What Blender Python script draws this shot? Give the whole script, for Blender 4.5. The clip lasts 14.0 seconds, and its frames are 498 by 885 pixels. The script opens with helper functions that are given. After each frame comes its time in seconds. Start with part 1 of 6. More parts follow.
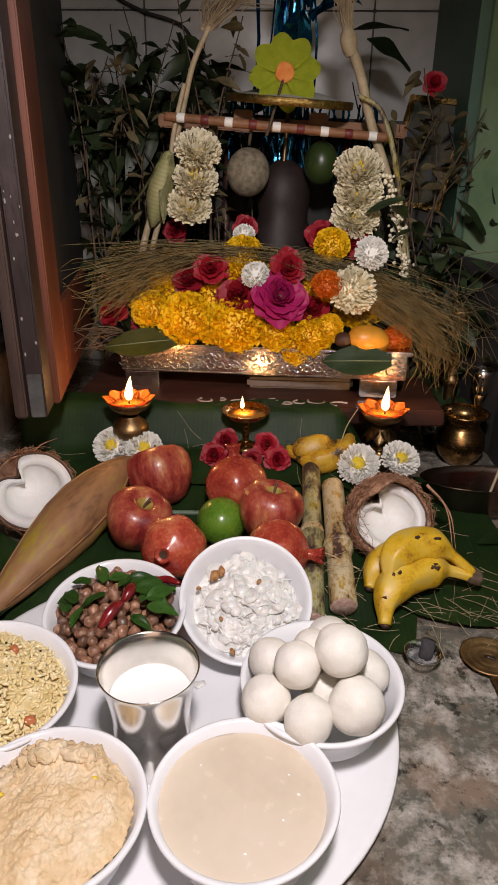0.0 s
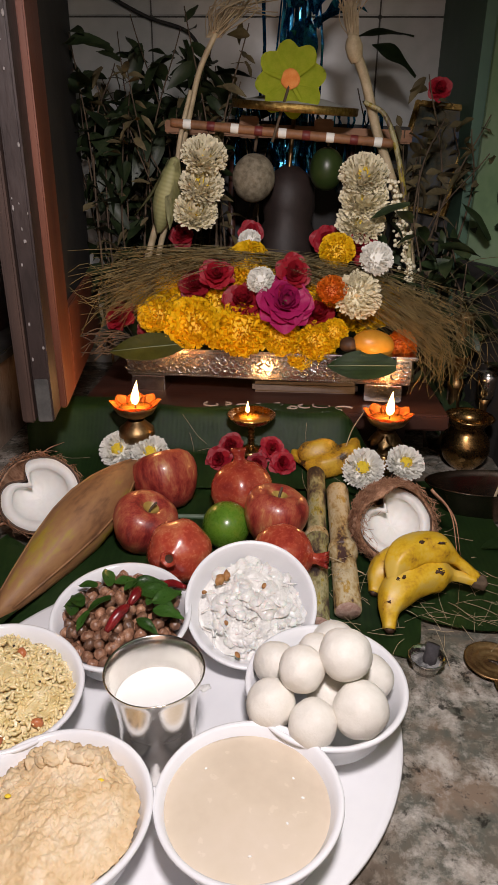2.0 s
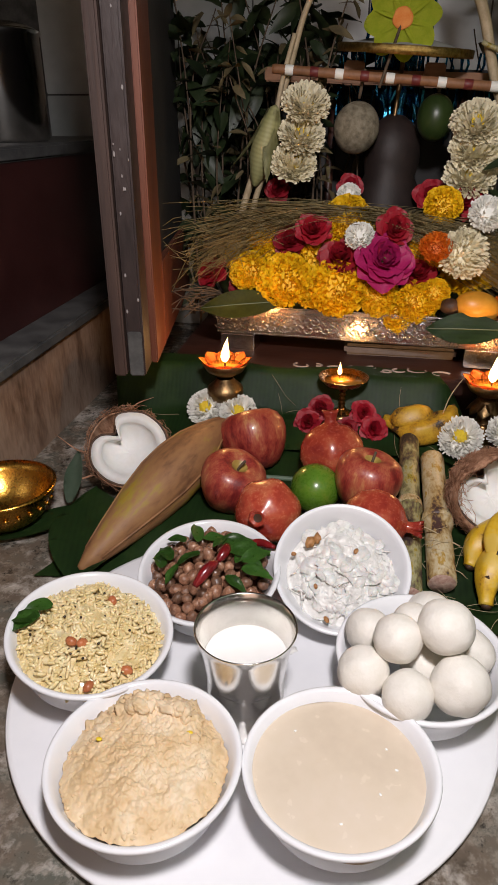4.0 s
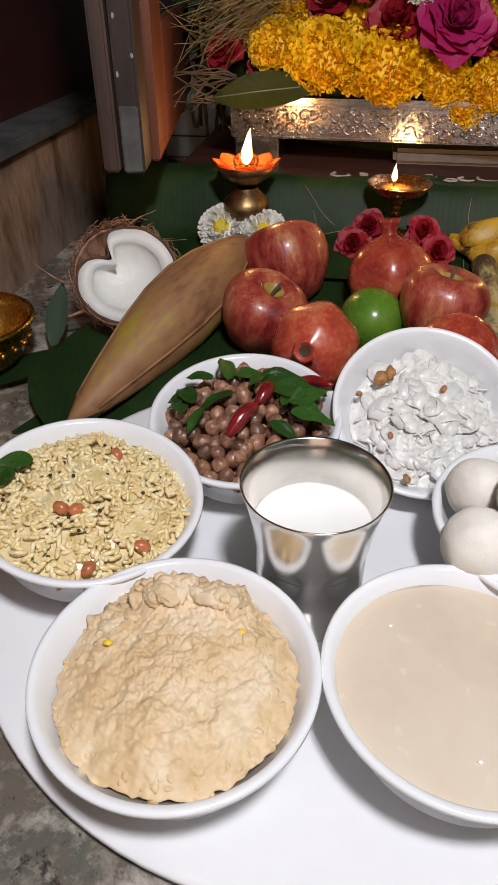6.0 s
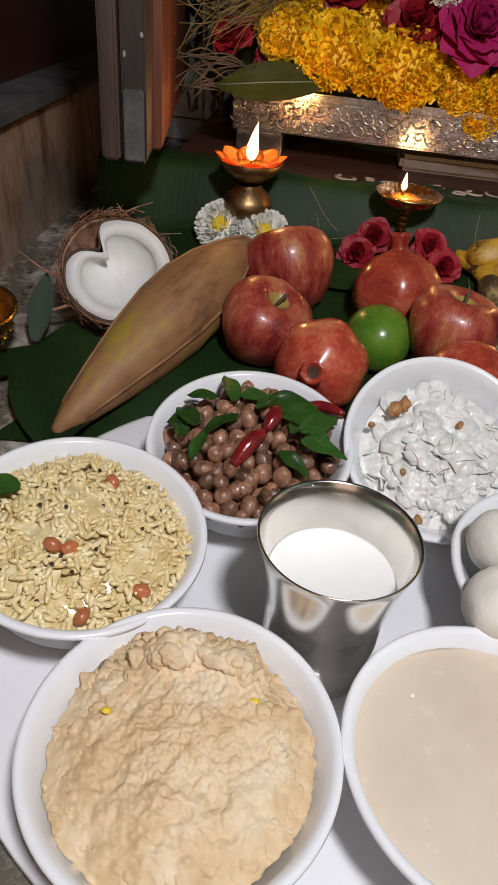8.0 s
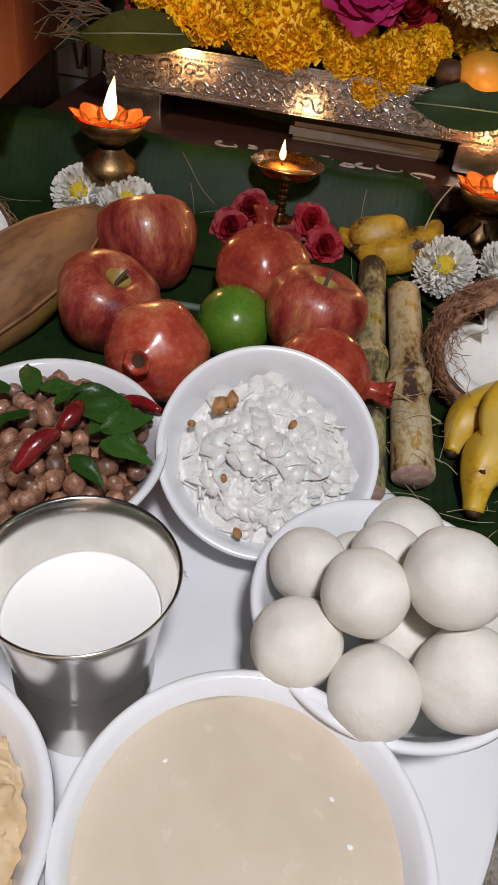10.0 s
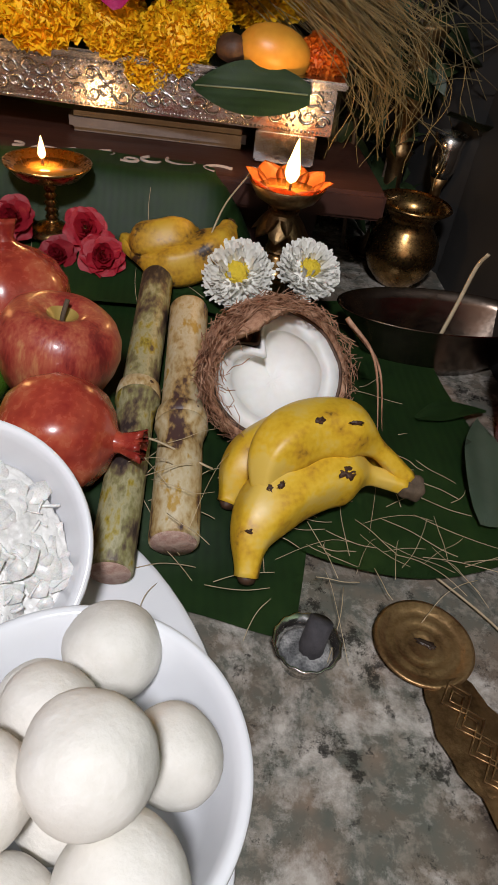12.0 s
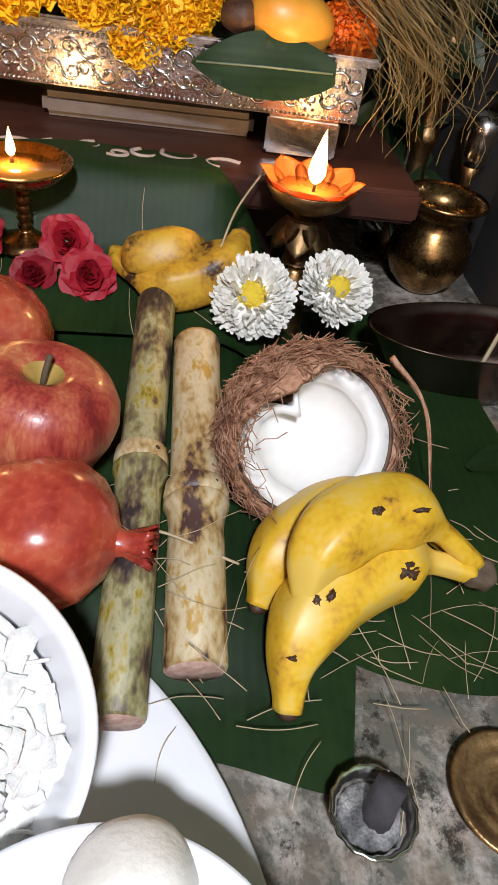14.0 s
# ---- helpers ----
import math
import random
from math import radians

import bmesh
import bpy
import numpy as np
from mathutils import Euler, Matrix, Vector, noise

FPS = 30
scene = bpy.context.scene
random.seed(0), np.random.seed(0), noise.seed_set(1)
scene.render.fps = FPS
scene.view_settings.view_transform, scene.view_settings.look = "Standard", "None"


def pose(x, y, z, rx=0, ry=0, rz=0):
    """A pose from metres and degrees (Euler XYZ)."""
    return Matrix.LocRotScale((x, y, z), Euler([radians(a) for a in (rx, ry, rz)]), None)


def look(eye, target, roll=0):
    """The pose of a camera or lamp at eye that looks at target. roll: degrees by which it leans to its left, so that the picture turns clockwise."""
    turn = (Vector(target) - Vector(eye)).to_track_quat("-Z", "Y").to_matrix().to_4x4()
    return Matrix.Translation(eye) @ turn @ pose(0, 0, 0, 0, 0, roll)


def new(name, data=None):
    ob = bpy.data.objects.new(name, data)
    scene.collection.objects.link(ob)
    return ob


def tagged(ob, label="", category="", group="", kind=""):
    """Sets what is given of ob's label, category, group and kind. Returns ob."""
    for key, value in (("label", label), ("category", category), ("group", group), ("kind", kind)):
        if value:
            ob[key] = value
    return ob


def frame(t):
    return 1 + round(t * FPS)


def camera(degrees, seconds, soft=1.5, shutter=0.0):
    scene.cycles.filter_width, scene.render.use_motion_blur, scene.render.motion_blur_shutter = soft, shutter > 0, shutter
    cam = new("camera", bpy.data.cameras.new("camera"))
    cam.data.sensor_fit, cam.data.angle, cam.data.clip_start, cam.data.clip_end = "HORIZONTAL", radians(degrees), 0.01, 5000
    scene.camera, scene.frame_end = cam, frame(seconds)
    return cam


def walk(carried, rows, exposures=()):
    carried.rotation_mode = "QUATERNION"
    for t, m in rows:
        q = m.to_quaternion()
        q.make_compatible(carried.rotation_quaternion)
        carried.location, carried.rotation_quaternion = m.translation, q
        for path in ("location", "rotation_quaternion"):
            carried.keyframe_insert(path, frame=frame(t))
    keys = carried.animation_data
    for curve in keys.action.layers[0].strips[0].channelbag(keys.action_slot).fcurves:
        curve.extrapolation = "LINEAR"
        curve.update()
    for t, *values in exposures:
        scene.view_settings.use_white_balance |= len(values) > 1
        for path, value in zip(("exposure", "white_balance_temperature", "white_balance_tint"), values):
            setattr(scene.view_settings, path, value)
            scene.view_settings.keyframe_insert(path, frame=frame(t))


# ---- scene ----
cam = camera(41.7, 14.0)
PATH = [
    (0, (0.027, 0.02, 0.4), (-0.044, 1.848, -0.409), 0.7),
    (0.5, (0.031, 0.017, 0.401), (-0.042, 1.847, -0.403), 0.6),
    (1, (0.029, 0.017, 0.404), (-0.056, 1.851, -0.389), 0.5),
    (1.5, (0.025, 0.015, 0.406), (-0.058, 1.85, -0.386), 0.6),
    (2, (0.027, 0.017, 0.404), (-0.06, 1.847, -0.399), 0.6),
    (2.5, (0.019, 0.016, 0.404), (-0.11, 1.851, -0.38), 0.2),
    (2.7, (0.012, 0.017, 0.402), (-0.155, 1.835, -0.415), 0.1),
    (4.8, (0.001, 0.06, 0.349), (-0.31, 1.791, -0.603), 0.1),
    (5, (-0.009, 0.075, 0.333), (-0.308, 1.785, -0.66), -0.1),
    (5.5, (-0.04, 0.09, 0.291), (-0.29, 1.767, -0.769), 5.6),
    (6, (-0.045, 0.127, 0.274), (-0.299, 1.723, -0.904), -0.1),
    (6.5, (-0.08, 0.144, 0.274), (-0.314, 1.724, -0.93), 1.4),
    (7, (-0.1, 0.152, 0.271), (-0.315, 1.721, -0.95), 2.8),
    (7.5, (-0.095, 0.155, 0.277), (-0.279, 1.734, -0.936), 5.1),
    (8, (-0.077, 0.16, 0.277), (-0.201, 1.745, -0.937), 5.9),
    (8.2, (-0.066, 0.168, 0.279), (-0.143, 1.746, -0.947), 5.8),
    (10.3, (0.013, 0.223, 0.262), (0.018, 1.777, -0.998), 9.2),
    (10.5, (0.025, 0.229, 0.262), (0.032, 1.773, -1.009), 8.5),
    (11, (0.047, 0.246, 0.265), (0.103, 1.797, -0.997), 8.9),
    (11.5, (0.067, 0.264, 0.271), (0.189, 1.811, -0.991), 8.6),
    (12, (0.096, 0.296, 0.268), (0.31, 1.823, -1.005), 9.0),
    (12.5, (0.117, 0.326, 0.261), (0.39, 1.806, -1.056), 9.3),
    (13, (0.116, 0.355, 0.264), (0.409, 1.821, -1.064), 9.9),
    (13.5, (0.106, 0.369, 0.255), (0.407, 1.812, -1.096), 9.9),
    (14, (0.078, 0.386, 0.258), (0.356, 1.845, -1.082), 10.0),
]
EXPOSURES = [(0, -0.13, 7000, 18), (2.7, -0.13, 7000, 16), (5, -0.15, 6600, 12), (8, -0.32, 6500, 10), (10.5, -0.42, 6450, 11), (11.5, -0.35, 6450, 11), (12.5, 0.2, 6300, 10), (13.5, 0.5, 6150, 10), (14, 0.45, 6150, 10)]
walk(cam, [(t, look(eye, target, roll)) for t, eye, target, roll in PATH], EXPOSURES)


# ---- light ----
# warm fill that lifts the darks, entering by the opening in the south wall
world = bpy.data.worlds.new("warm_fill")
scene.world = world
world.use_nodes = True
world.node_tree.nodes["Background"].inputs[0].default_value = (1.0, 0.70, 0.55, 1)
world.node_tree.nodes["Background"].inputs[1].default_value = 1.0


def lamp(name, kind, m, power, colour, size):
    data = bpy.data.lights.new(name, kind)
    data.energy, data.color = power, colour
    if kind == "AREA":
        data.size = size
    else:
        data.shadow_soft_size = size
    ob = new(name, data)
    ob.matrix_world = m
    return ob


# the small white torch that lights the offering from beside the viewer
torch = lamp("torch_light", "SPOT", look((0.055, 0.06, 0.70), (-0.01, 0.46, 0.0)), 24.5, (0.97, 0.96, 1.0), 0.04).data
torch.spot_size, torch.spot_blend = radians(128), 0.7
for fx, fy, fz, power in ((-0.147, 0.752, 0.150, 0.29), (-0.011, 0.772, 0.120, 0.13), (0.161, 0.766, 0.142, 0.25)):
    lamp("flame_light", "POINT", Matrix.Translation((fx, fy, fz)), power, (1.0, 0.52, 0.18), 0.006)


# ---- materials ----
def mat(name, colours, scale=20.0, rough=0.5, metal=0.0, bump=0.15, fine=8.0, coat=0.0, sss=0.0, stretch=(1, 1, 1), rand=0.0, detail=6.0, spread=(0.3, 0.7), wear=0.08, spec=0.5):
    """Two scales of noise mix the colours, break up the gloss and raise a fine relief."""
    m = bpy.data.materials.new(name)
    m.use_nodes = True
    n, l = m.node_tree.nodes, m.node_tree.links
    b = n["Principled BSDF"]
    co, mp = n.new("ShaderNodeTexCoord"), n.new("ShaderNodeMapping")
    mp.inputs["Scale"].default_value = stretch
    l.new(co.outputs["Object"], mp.inputs["Vector"])
    big, small = n.new("ShaderNodeTexNoise"), n.new("ShaderNodeTexNoise")
    big.inputs["Scale"].default_value, big.inputs["Detail"].default_value = scale, detail
    small.inputs["Scale"].default_value, small.inputs["Detail"].default_value = scale * fine, 4
    for t in (big, small):
        l.new(mp.outputs["Vector"], t.inputs["Vector"])
    add = n.new("ShaderNodeMath")
    add.operation = "MULTIPLY_ADD"
    add.inputs[1].default_value = 0.25
    l.new(small.outputs["Fac"], add.inputs[0])
    l.new(big.outputs["Fac"], add.inputs[2])
    sub = n.new("ShaderNodeMath")
    sub.operation = "SUBTRACT"
    sub.inputs[1].default_value = 0.125
    l.new(add.outputs[0], sub.inputs[0])
    ramp = n.new("ShaderNodeValToRGB")
    e = ramp.color_ramp.elements
    for i, c in enumerate(colours):
        p = spread[0] + (spread[1] - spread[0]) * i / max(1, len(colours) - 1)
        el = e[i] if i < 2 else e.new(p)
        el.position, el.color = p, (*c, 1)
    l.new(sub.outputs[0], ramp.inputs["Fac"])
    out = ramp.outputs["Color"]
    if rand:
        info, hsv, mr = n.new("ShaderNodeObjectInfo"), n.new("ShaderNodeHueSaturation"), n.new("ShaderNodeMapRange")
        mr.inputs["To Min"].default_value, mr.inputs["To Max"].default_value = 1 - rand, 1 + rand
        l.new(info.outputs["Random"], mr.inputs["Value"])
        l.new(mr.outputs[0], hsv.inputs["Value"])
        l.new(out, hsv.inputs["Color"])
        out = hsv.outputs["Color"]
    l.new(out, b.inputs["Base Color"])
    rr = n.new("ShaderNodeMapRange")
    rr.inputs["To Min"].default_value, rr.inputs["To Max"].default_value = max(0.02, rough - wear), min(1, rough + wear)
    l.new(small.outputs["Fac"], rr.inputs["Value"])
    l.new(rr.outputs[0], b.inputs["Roughness"])
    b.inputs["Metallic"].default_value = metal
    b.inputs["Coat Weight"].default_value = coat
    b.inputs["Coat Roughness"].default_value = 0.12
    b.inputs["Specular IOR Level"].default_value = spec
    if sss:
        b.inputs["Subsurface Weight"].default_value = sss
        b.inputs["Subsurface Radius"].default_value = (0.006, 0.004, 0.003)
    if bump:
        bp = n.new("ShaderNodeBump")
        bp.inputs["Strength"].default_value, bp.inputs["Distance"].default_value = bump, 0.002
        l.new(sub.outputs[0], bp.inputs["Height"])
        l.new(bp.outputs[0], b.inputs["Normal"])
    return m


def glow(name, colour, strength):
    m = bpy.data.materials.new(name)
    m.use_nodes = True
    b = m.node_tree.nodes["Principled BSDF"]
    b.inputs["Base Color"].default_value = (*colour, 1)
    b.inputs["Emission Color"].default_value = (*colour, 1)
    b.inputs["Emission Strength"].default_value = strength
    return m


def striped(name, base, line, per_metre, axis, rough=0.35, width=0.5, coat=0.0, rand=0.0):
    """Fine parallel ribs along one axis, with noise, for leaf blades and husks."""
    m = mat(name, base, 14, rough, coat=coat, bump=0.1, rand=rand)
    n, l = m.node_tree.nodes, m.node_tree.links
    b = n["Principled BSDF"]
    old = b.inputs["Base Color"].links[0].from_socket
    co, wv = n.new("ShaderNodeTexCoord"), n.new("ShaderNodeTexWave")
    wv.bands_direction = axis
    wv.inputs["Scale"].default_value, wv.inputs["Distortion"].default_value = per_metre / 20, 1.2
    wv.inputs["Detail"].default_value, wv.inputs["Detail Scale"].default_value = 2, 1.5
    l.new(co.outputs["Object"], wv.inputs["Vector"])
    mx = n.new("ShaderNodeMix")
    mx.data_type = "RGBA"
    l.new(old, mx.inputs[6])
    mx.inputs[7].default_value = (*line, 1)
    sc = n.new("ShaderNodeMath")
    sc.operation = "MULTIPLY"
    sc.inputs[1].default_value = width
    l.new(wv.outputs["Fac"], sc.inputs[0])
    l.new(sc.outputs[0], mx.inputs[0])
    l.new(mx.outputs[2], b.inputs["Base Color"])
    bp = n.new("ShaderNodeBump")
    bp.inputs["Strength"].default_value, bp.inputs["Distance"].default_value = 0.05, 0.001
    l.new(wv.outputs["Fac"], bp.inputs["Height"])
    l.new(bp.outputs[0], b.inputs["Normal"])
    return m


M = {}


def marble_floor():
    """Mottled stone: broad tinted patches, pale veins and dark specks."""
    m = mat("marble_floor", [(0.06, 0.048, 0.037), (0.15, 0.118, 0.09), (0.105, 0.108, 0.09), (0.21, 0.155, 0.115)], 9, 0.24, bump=0.03, fine=7, detail=8, spread=(0.35, 0.65))
    n, l = m.node_tree.nodes, m.node_tree.links
    b = n["Principled BSDF"]
    out = b.inputs["Base Color"].links[0].from_socket
    co = n.new("ShaderNodeTexCoord")
    for scale, rough, lo, hi, colour, amount in ((17, 0.74, 0.50, 0.62, (0.50, 0.46, 0.41), 0.92), (90, 0.7, 0.50, 0.62, (0.30, 0.26, 0.215), 0.55), (30, 0.8, 0.55, 0.61, (0.022, 0.020, 0.017), 0.9), (120, 0.75, 0.58, 0.64, (0.03, 0.028, 0.025), 0.8)):
        t, mr, mx = n.new("ShaderNodeTexNoise"), n.new("ShaderNodeMapRange"), n.new("ShaderNodeMix")
        t.inputs["Scale"].default_value, t.inputs["Detail"].default_value, t.inputs["Roughness"].default_value = scale, 12, rough
        t.inputs["Distortion"].default_value = 0.15
        l.new(co.outputs["Object"], t.inputs["Vector"])
        mr.inputs["From Min"].default_value, mr.inputs["From Max"].default_value, mr.inputs["To Max"].default_value = lo, hi, amount
        l.new(t.outputs["Fac"], mr.inputs["Value"])
        mx.data_type = "RGBA"
        l.new(mr.outputs[0], mx.inputs[0])
        l.new(out, mx.inputs[6])
        mx.inputs[7].default_value = (*colour, 1)
        out = mx.outputs[2]
    l.new(out, b.inputs["Base Color"])
    return m


M["marble"] = marble_floor()
M["skirt"] = mat("skirting_marble", [(0.12, 0.075, 0.05), (0.24, 0.16, 0.115), (0.34, 0.25, 0.19), (0.15, 0.09, 0.065)], 16, 0.35, bump=0.05, stretch=(1, 1.6, 0.5))
M["slab"] = mat("dark_stone_ledge", [(0.05, 0.05, 0.05), (0.13, 0.13, 0.125)], 30, 0.45)
M["maroon"] = mat("maroon_paint", [(0.035, 0.010, 0.009), (0.065, 0.02, 0.018)], 7, 0.4, bump=0.08)
# near-black: colours unlit areas dark, also used for door panel, box and wire
M["black"] = mat("near_black", [(0.012, 0.012, 0.012), (0.03, 0.028, 0.026)], 9, 0.7)
M["tile"] = mat("white_wall_tile", [(0.42, 0.45, 0.43), (0.60, 0.62, 0.60)], 5, 0.2, bump=0.02, rand=0.06)
M["grout"] = mat("tile_grout", [(0.06, 0.06, 0.055), (0.13, 0.13, 0.12)], 40, 0.9)
M["green_wall"] = mat("green_plaster", [(0.14, 0.25, 0.13), (0.20, 0.33, 0.17), (0.25, 0.36, 0.22)], 9, 0.7, bump=0.2)
# darker copy of green_plaster: the shade on the far wall return
M["dark_green"] = mat("shaded_green_plaster", [(0.035, 0.09, 0.06), (0.06, 0.13, 0.08)], 8, 0.6, bump=0.15)
M["post_wood"] = mat("weathered_wood", [(0.025, 0.013, 0.010), (0.06, 0.032, 0.024), (0.10, 0.055, 0.04)], 30, 0.65, stretch=(1, 1, 0.06), bump=0.5)
M["post_paint"] = mat("grey_brown_paint", [(0.015, 0.010, 0.010), (0.030, 0.019, 0.018), (0.05, 0.034, 0.032)], 40, 0.45, stretch=(1, 1, 0.25), bump=0.3)
M["orange_wood"] = mat("orange_stained_wood", [(0.08, 0.022, 0.012), (0.17, 0.050, 0.024)], 26, 0.5, stretch=(1, 1, 0.08), bump=0.3)
M["white_ceramic"] = mat("white_melamine", [(0.78, 0.79, 0.82), (0.83, 0.84, 0.86)], 12, 0.18, bump=0.01, wear=0.05)
M["steel"] = mat("stainless_steel", [(0.70, 0.67, 0.63), (0.82, 0.80, 0.76)], 60, 0.19, metal=1, bump=0.005, wear=0.06)
M["brass"] = mat("aged_brass", [(0.16, 0.085, 0.035), (0.34, 0.20, 0.075), (0.44, 0.28, 0.12)], 45, 0.28, metal=1, bump=0.06)
M["bronze"] = mat("tarnished_bronze", [(0.13, 0.10, 0.08), (0.24, 0.18, 0.14)], 40, 0.22, metal=1, bump=0.02)
M["dull_brass"] = mat("dull_brass", [(0.13, 0.08, 0.038), (0.26, 0.16, 0.075), (0.36, 0.24, 0.11)], 60, 0.42, metal=1, bump=0.25)
M["cast_brass"] = mat("cast_brass", [(0.17, 0.095, 0.042), (0.36, 0.215, 0.095), (0.50, 0.32, 0.15)], 70, 0.40, metal=0.85, bump=0.3)
M["silver"] = mat("embossed_silver", [(0.42, 0.41, 0.415), (0.64, 0.63, 0.635)], 90, 0.2, metal=1, bump=0.25, fine=3)
M["milk"] = mat("milk", [(0.86, 0.85, 0.82), (0.90, 0.89, 0.87)], 20, 0.15, bump=0.0)
M["kheer"] = mat("pale_kheer", [(0.60, 0.50, 0.39), (0.66, 0.56, 0.44), (0.69, 0.59, 0.48)], 12, 0.25, bump=0.04)
M["payasam"] = mat("beige_payasam", [(0.58, 0.40, 0.21), (0.67, 0.50, 0.30), (0.74, 0.60, 0.42)], 45, 0.6, bump=0.2, fine=4, sss=0.2)
M["rice"] = mat("tamarind_rice", [(0.60, 0.46, 0.20), (0.73, 0.59, 0.31), (0.80, 0.70, 0.45)], 110, 0.32, bump=0.2, rand=0.1, coat=0.2, sss=0.15)
M["rice_ball"] = mat("steamed_rice_dumpling", [(0.74, 0.71, 0.64), (0.79, 0.76, 0.70)], 150, 0.6, bump=0.25, fine=4, rand=0.03)
M["flake"] = mat("white_coconut_flakes", [(0.60, 0.59, 0.56), (0.76, 0.75, 0.72), (0.86, 0.85, 0.82)], 90, 0.35, bump=0.2)
M["chip"] = mat("wet_coconut_chip", [(0.66, 0.65, 0.62), (0.76, 0.75, 0.72), (0.83, 0.82, 0.79)], 160, 0.28, bump=0.2, sss=0.3)
M["walnut"] = mat("golden_walnut", [(0.25, 0.10, 0.03), (0.55, 0.28, 0.10)], 150, 0.45, bump=0.6)
M["chickpea"] = mat("brown_chickpea", [(0.10, 0.042, 0.026), (0.22, 0.105, 0.062), (0.36, 0.20, 0.125)], 150, 0.25, bump=0.5, rand=0.6, coat=0.35)
M["chilli"] = mat("dried_red_chilli", [(0.08, 0.006, 0.008), (0.25, 0.012, 0.014)], 70, 0.2, coat=0.4, bump=0.4)
M["curry_leaf"] = mat("curry_leaf_green", [(0.035, 0.11, 0.016), (0.08, 0.20, 0.035)], 60, 0.3, bump=0.3, rand=0.3, coat=0.2)
M["mustard"] = mat("mustard_seed", [(0.02, 0.014, 0.012), (0.05, 0.03, 0.02)], 50, 0.3)
M["peanut"] = mat("roasted_peanut", [(0.36, 0.10, 0.04), (0.52, 0.20, 0.08)], 60, 0.3, rand=0.2)
M["apple"] = mat("red_apple_skin", [(0.15, 0.014, 0.014), (0.29, 0.040, 0.028), (0.38, 0.095, 0.05), (0.48, 0.22, 0.09)], 75, 0.36, coat=0.2, stretch=(1, 1, 0.30), bump=0.22, spread=(0.34, 0.74), rand=0.1, detail=10)
M["apple_hole"] = mat("apple_dimple", [(0.30, 0.18, 0.04), (0.42, 0.30, 0.08)], 30, 0.4)
M["pomegranate"] = mat("pomegranate_rind", [(0.24, 0.020, 0.016), (0.40, 0.060, 0.032), (0.52, 0.16, 0.075)], 34, 0.26, coat=0.35, bump=0.06, rand=0.12)
M["lime"] = mat("green_lime_skin", [(0.05, 0.13, 0.012), (0.10, 0.22, 0.02), (0.24, 0.27, 0.03)], 24, 0.28, bump=0.25, coat=0.3, fine=14)
M["twig"] = mat("dry_twig", [(0.05, 0.032, 0.02), (0.13, 0.09, 0.055)], 80, 0.8, bump=0.4)
M["cane_pale"] = mat("sugarcane_pale", [(0.07, 0.035, 0.03), (0.34, 0.22, 0.08), (0.48, 0.37, 0.20), (0.54, 0.46, 0.30), (0.40, 0.24, 0.04)], 42, 0.5, bump=0.2, stretch=(1, 1, 0.55), spread=(0.34, 0.62))
M["cane_green"] = mat("sugarcane_greenish", [(0.03, 0.02, 0.02), (0.12, 0.085, 0.05), (0.22, 0.20, 0.08), (0.36, 0.33, 0.19), (0.30, 0.23, 0.02), (0.07, 0.045, 0.035)], 46, 0.5, bump=0.2, stretch=(1, 1, 0.5), spread=(0.33, 0.66))
M["cane_cut"] = mat("sugarcane_cut_end", [(0.34, 0.18, 0.14), (0.55, 0.40, 0.32)], 220, 0.7, bump=0.6)
M["banana"] = mat("ripe_banana_skin", [(0.06, 0.028, 0.012), (0.50, 0.27, 0.02), (0.62, 0.37, 0.018), (0.68, 0.43, 0.03), (0.66, 0.45, 0.08)], 48, 0.42, spread=(0.24, 0.62), detail=3, bump=0.06, rand=0.06)
M["banana_old"] = mat("overripe_banana_skin", [(0.04, 0.02, 0.01), (0.36, 0.19, 0.02), (0.50, 0.28, 0.02), (0.56, 0.34, 0.03)], 55, 0.45, bump=0.1, spread=(0.30, 0.6), detail=3)
M["bruise"] = mat("brown_bruise", [(0.03, 0.014, 0.007), (0.09, 0.04, 0.018)], 90, 0.6, bump=0.3)
M["husk"] = mat("coconut_fibre", [(0.24, 0.11, 0.06), (0.44, 0.23, 0.135), (0.58, 0.35, 0.23)], 220, 0.85, bump=1.0, stretch=(1, 1, 0.12))
M["flesh"] = mat("coconut_flesh", [(0.72, 0.71, 0.68), (0.80, 0.80, 0.78)], 30, 0.5, bump=0.1, sss=0.2)
M["shell"] = mat("coconut_shell", [(0.05, 0.025, 0.015), (0.11, 0.06, 0.035)], 80, 0.6, bump=0.3)
M["cob_husk"] = mat("dry_cob_husk", [(0.15, 0.07, 0.032), (0.27, 0.13, 0.055), (0.31, 0.16, 0.065), (0.33, 0.24, 0.03), (0.38, 0.11, 0.022)], 26, 0.6, stretch=(1, 1, 0.35), bump=0.3, spread=(0.30, 0.70), detail=9)
M["leaf"] = striped("banana_leaf_green", [(0.010, 0.031, 0.007), (0.018, 0.052, 0.011), (0.034, 0.076, 0.015)], (0.030, 0.080, 0.016), 1100, "X", 0.55, 0.22)
M["leaf_fresh"] = mat("olive_betel_leaf", [(0.055, 0.065, 0.012), (0.10, 0.11, 0.02)], 30, 0.4, bump=0.15, coat=0.2)
M["leaf_back"] = striped("pale_leaf_underside", [(0.10, 0.15, 0.10), (0.16, 0.21, 0.15)], (0.07, 0.12, 0.07), 400, "X", 0.5, 0.4)
M["foliage"] = mat("dark_foliage", [(0.010, 0.020, 0.008), (0.024, 0.044, 0.014), (0.045, 0.06, 0.024)], 40, 0.5, bump=0.2, rand=0.3)
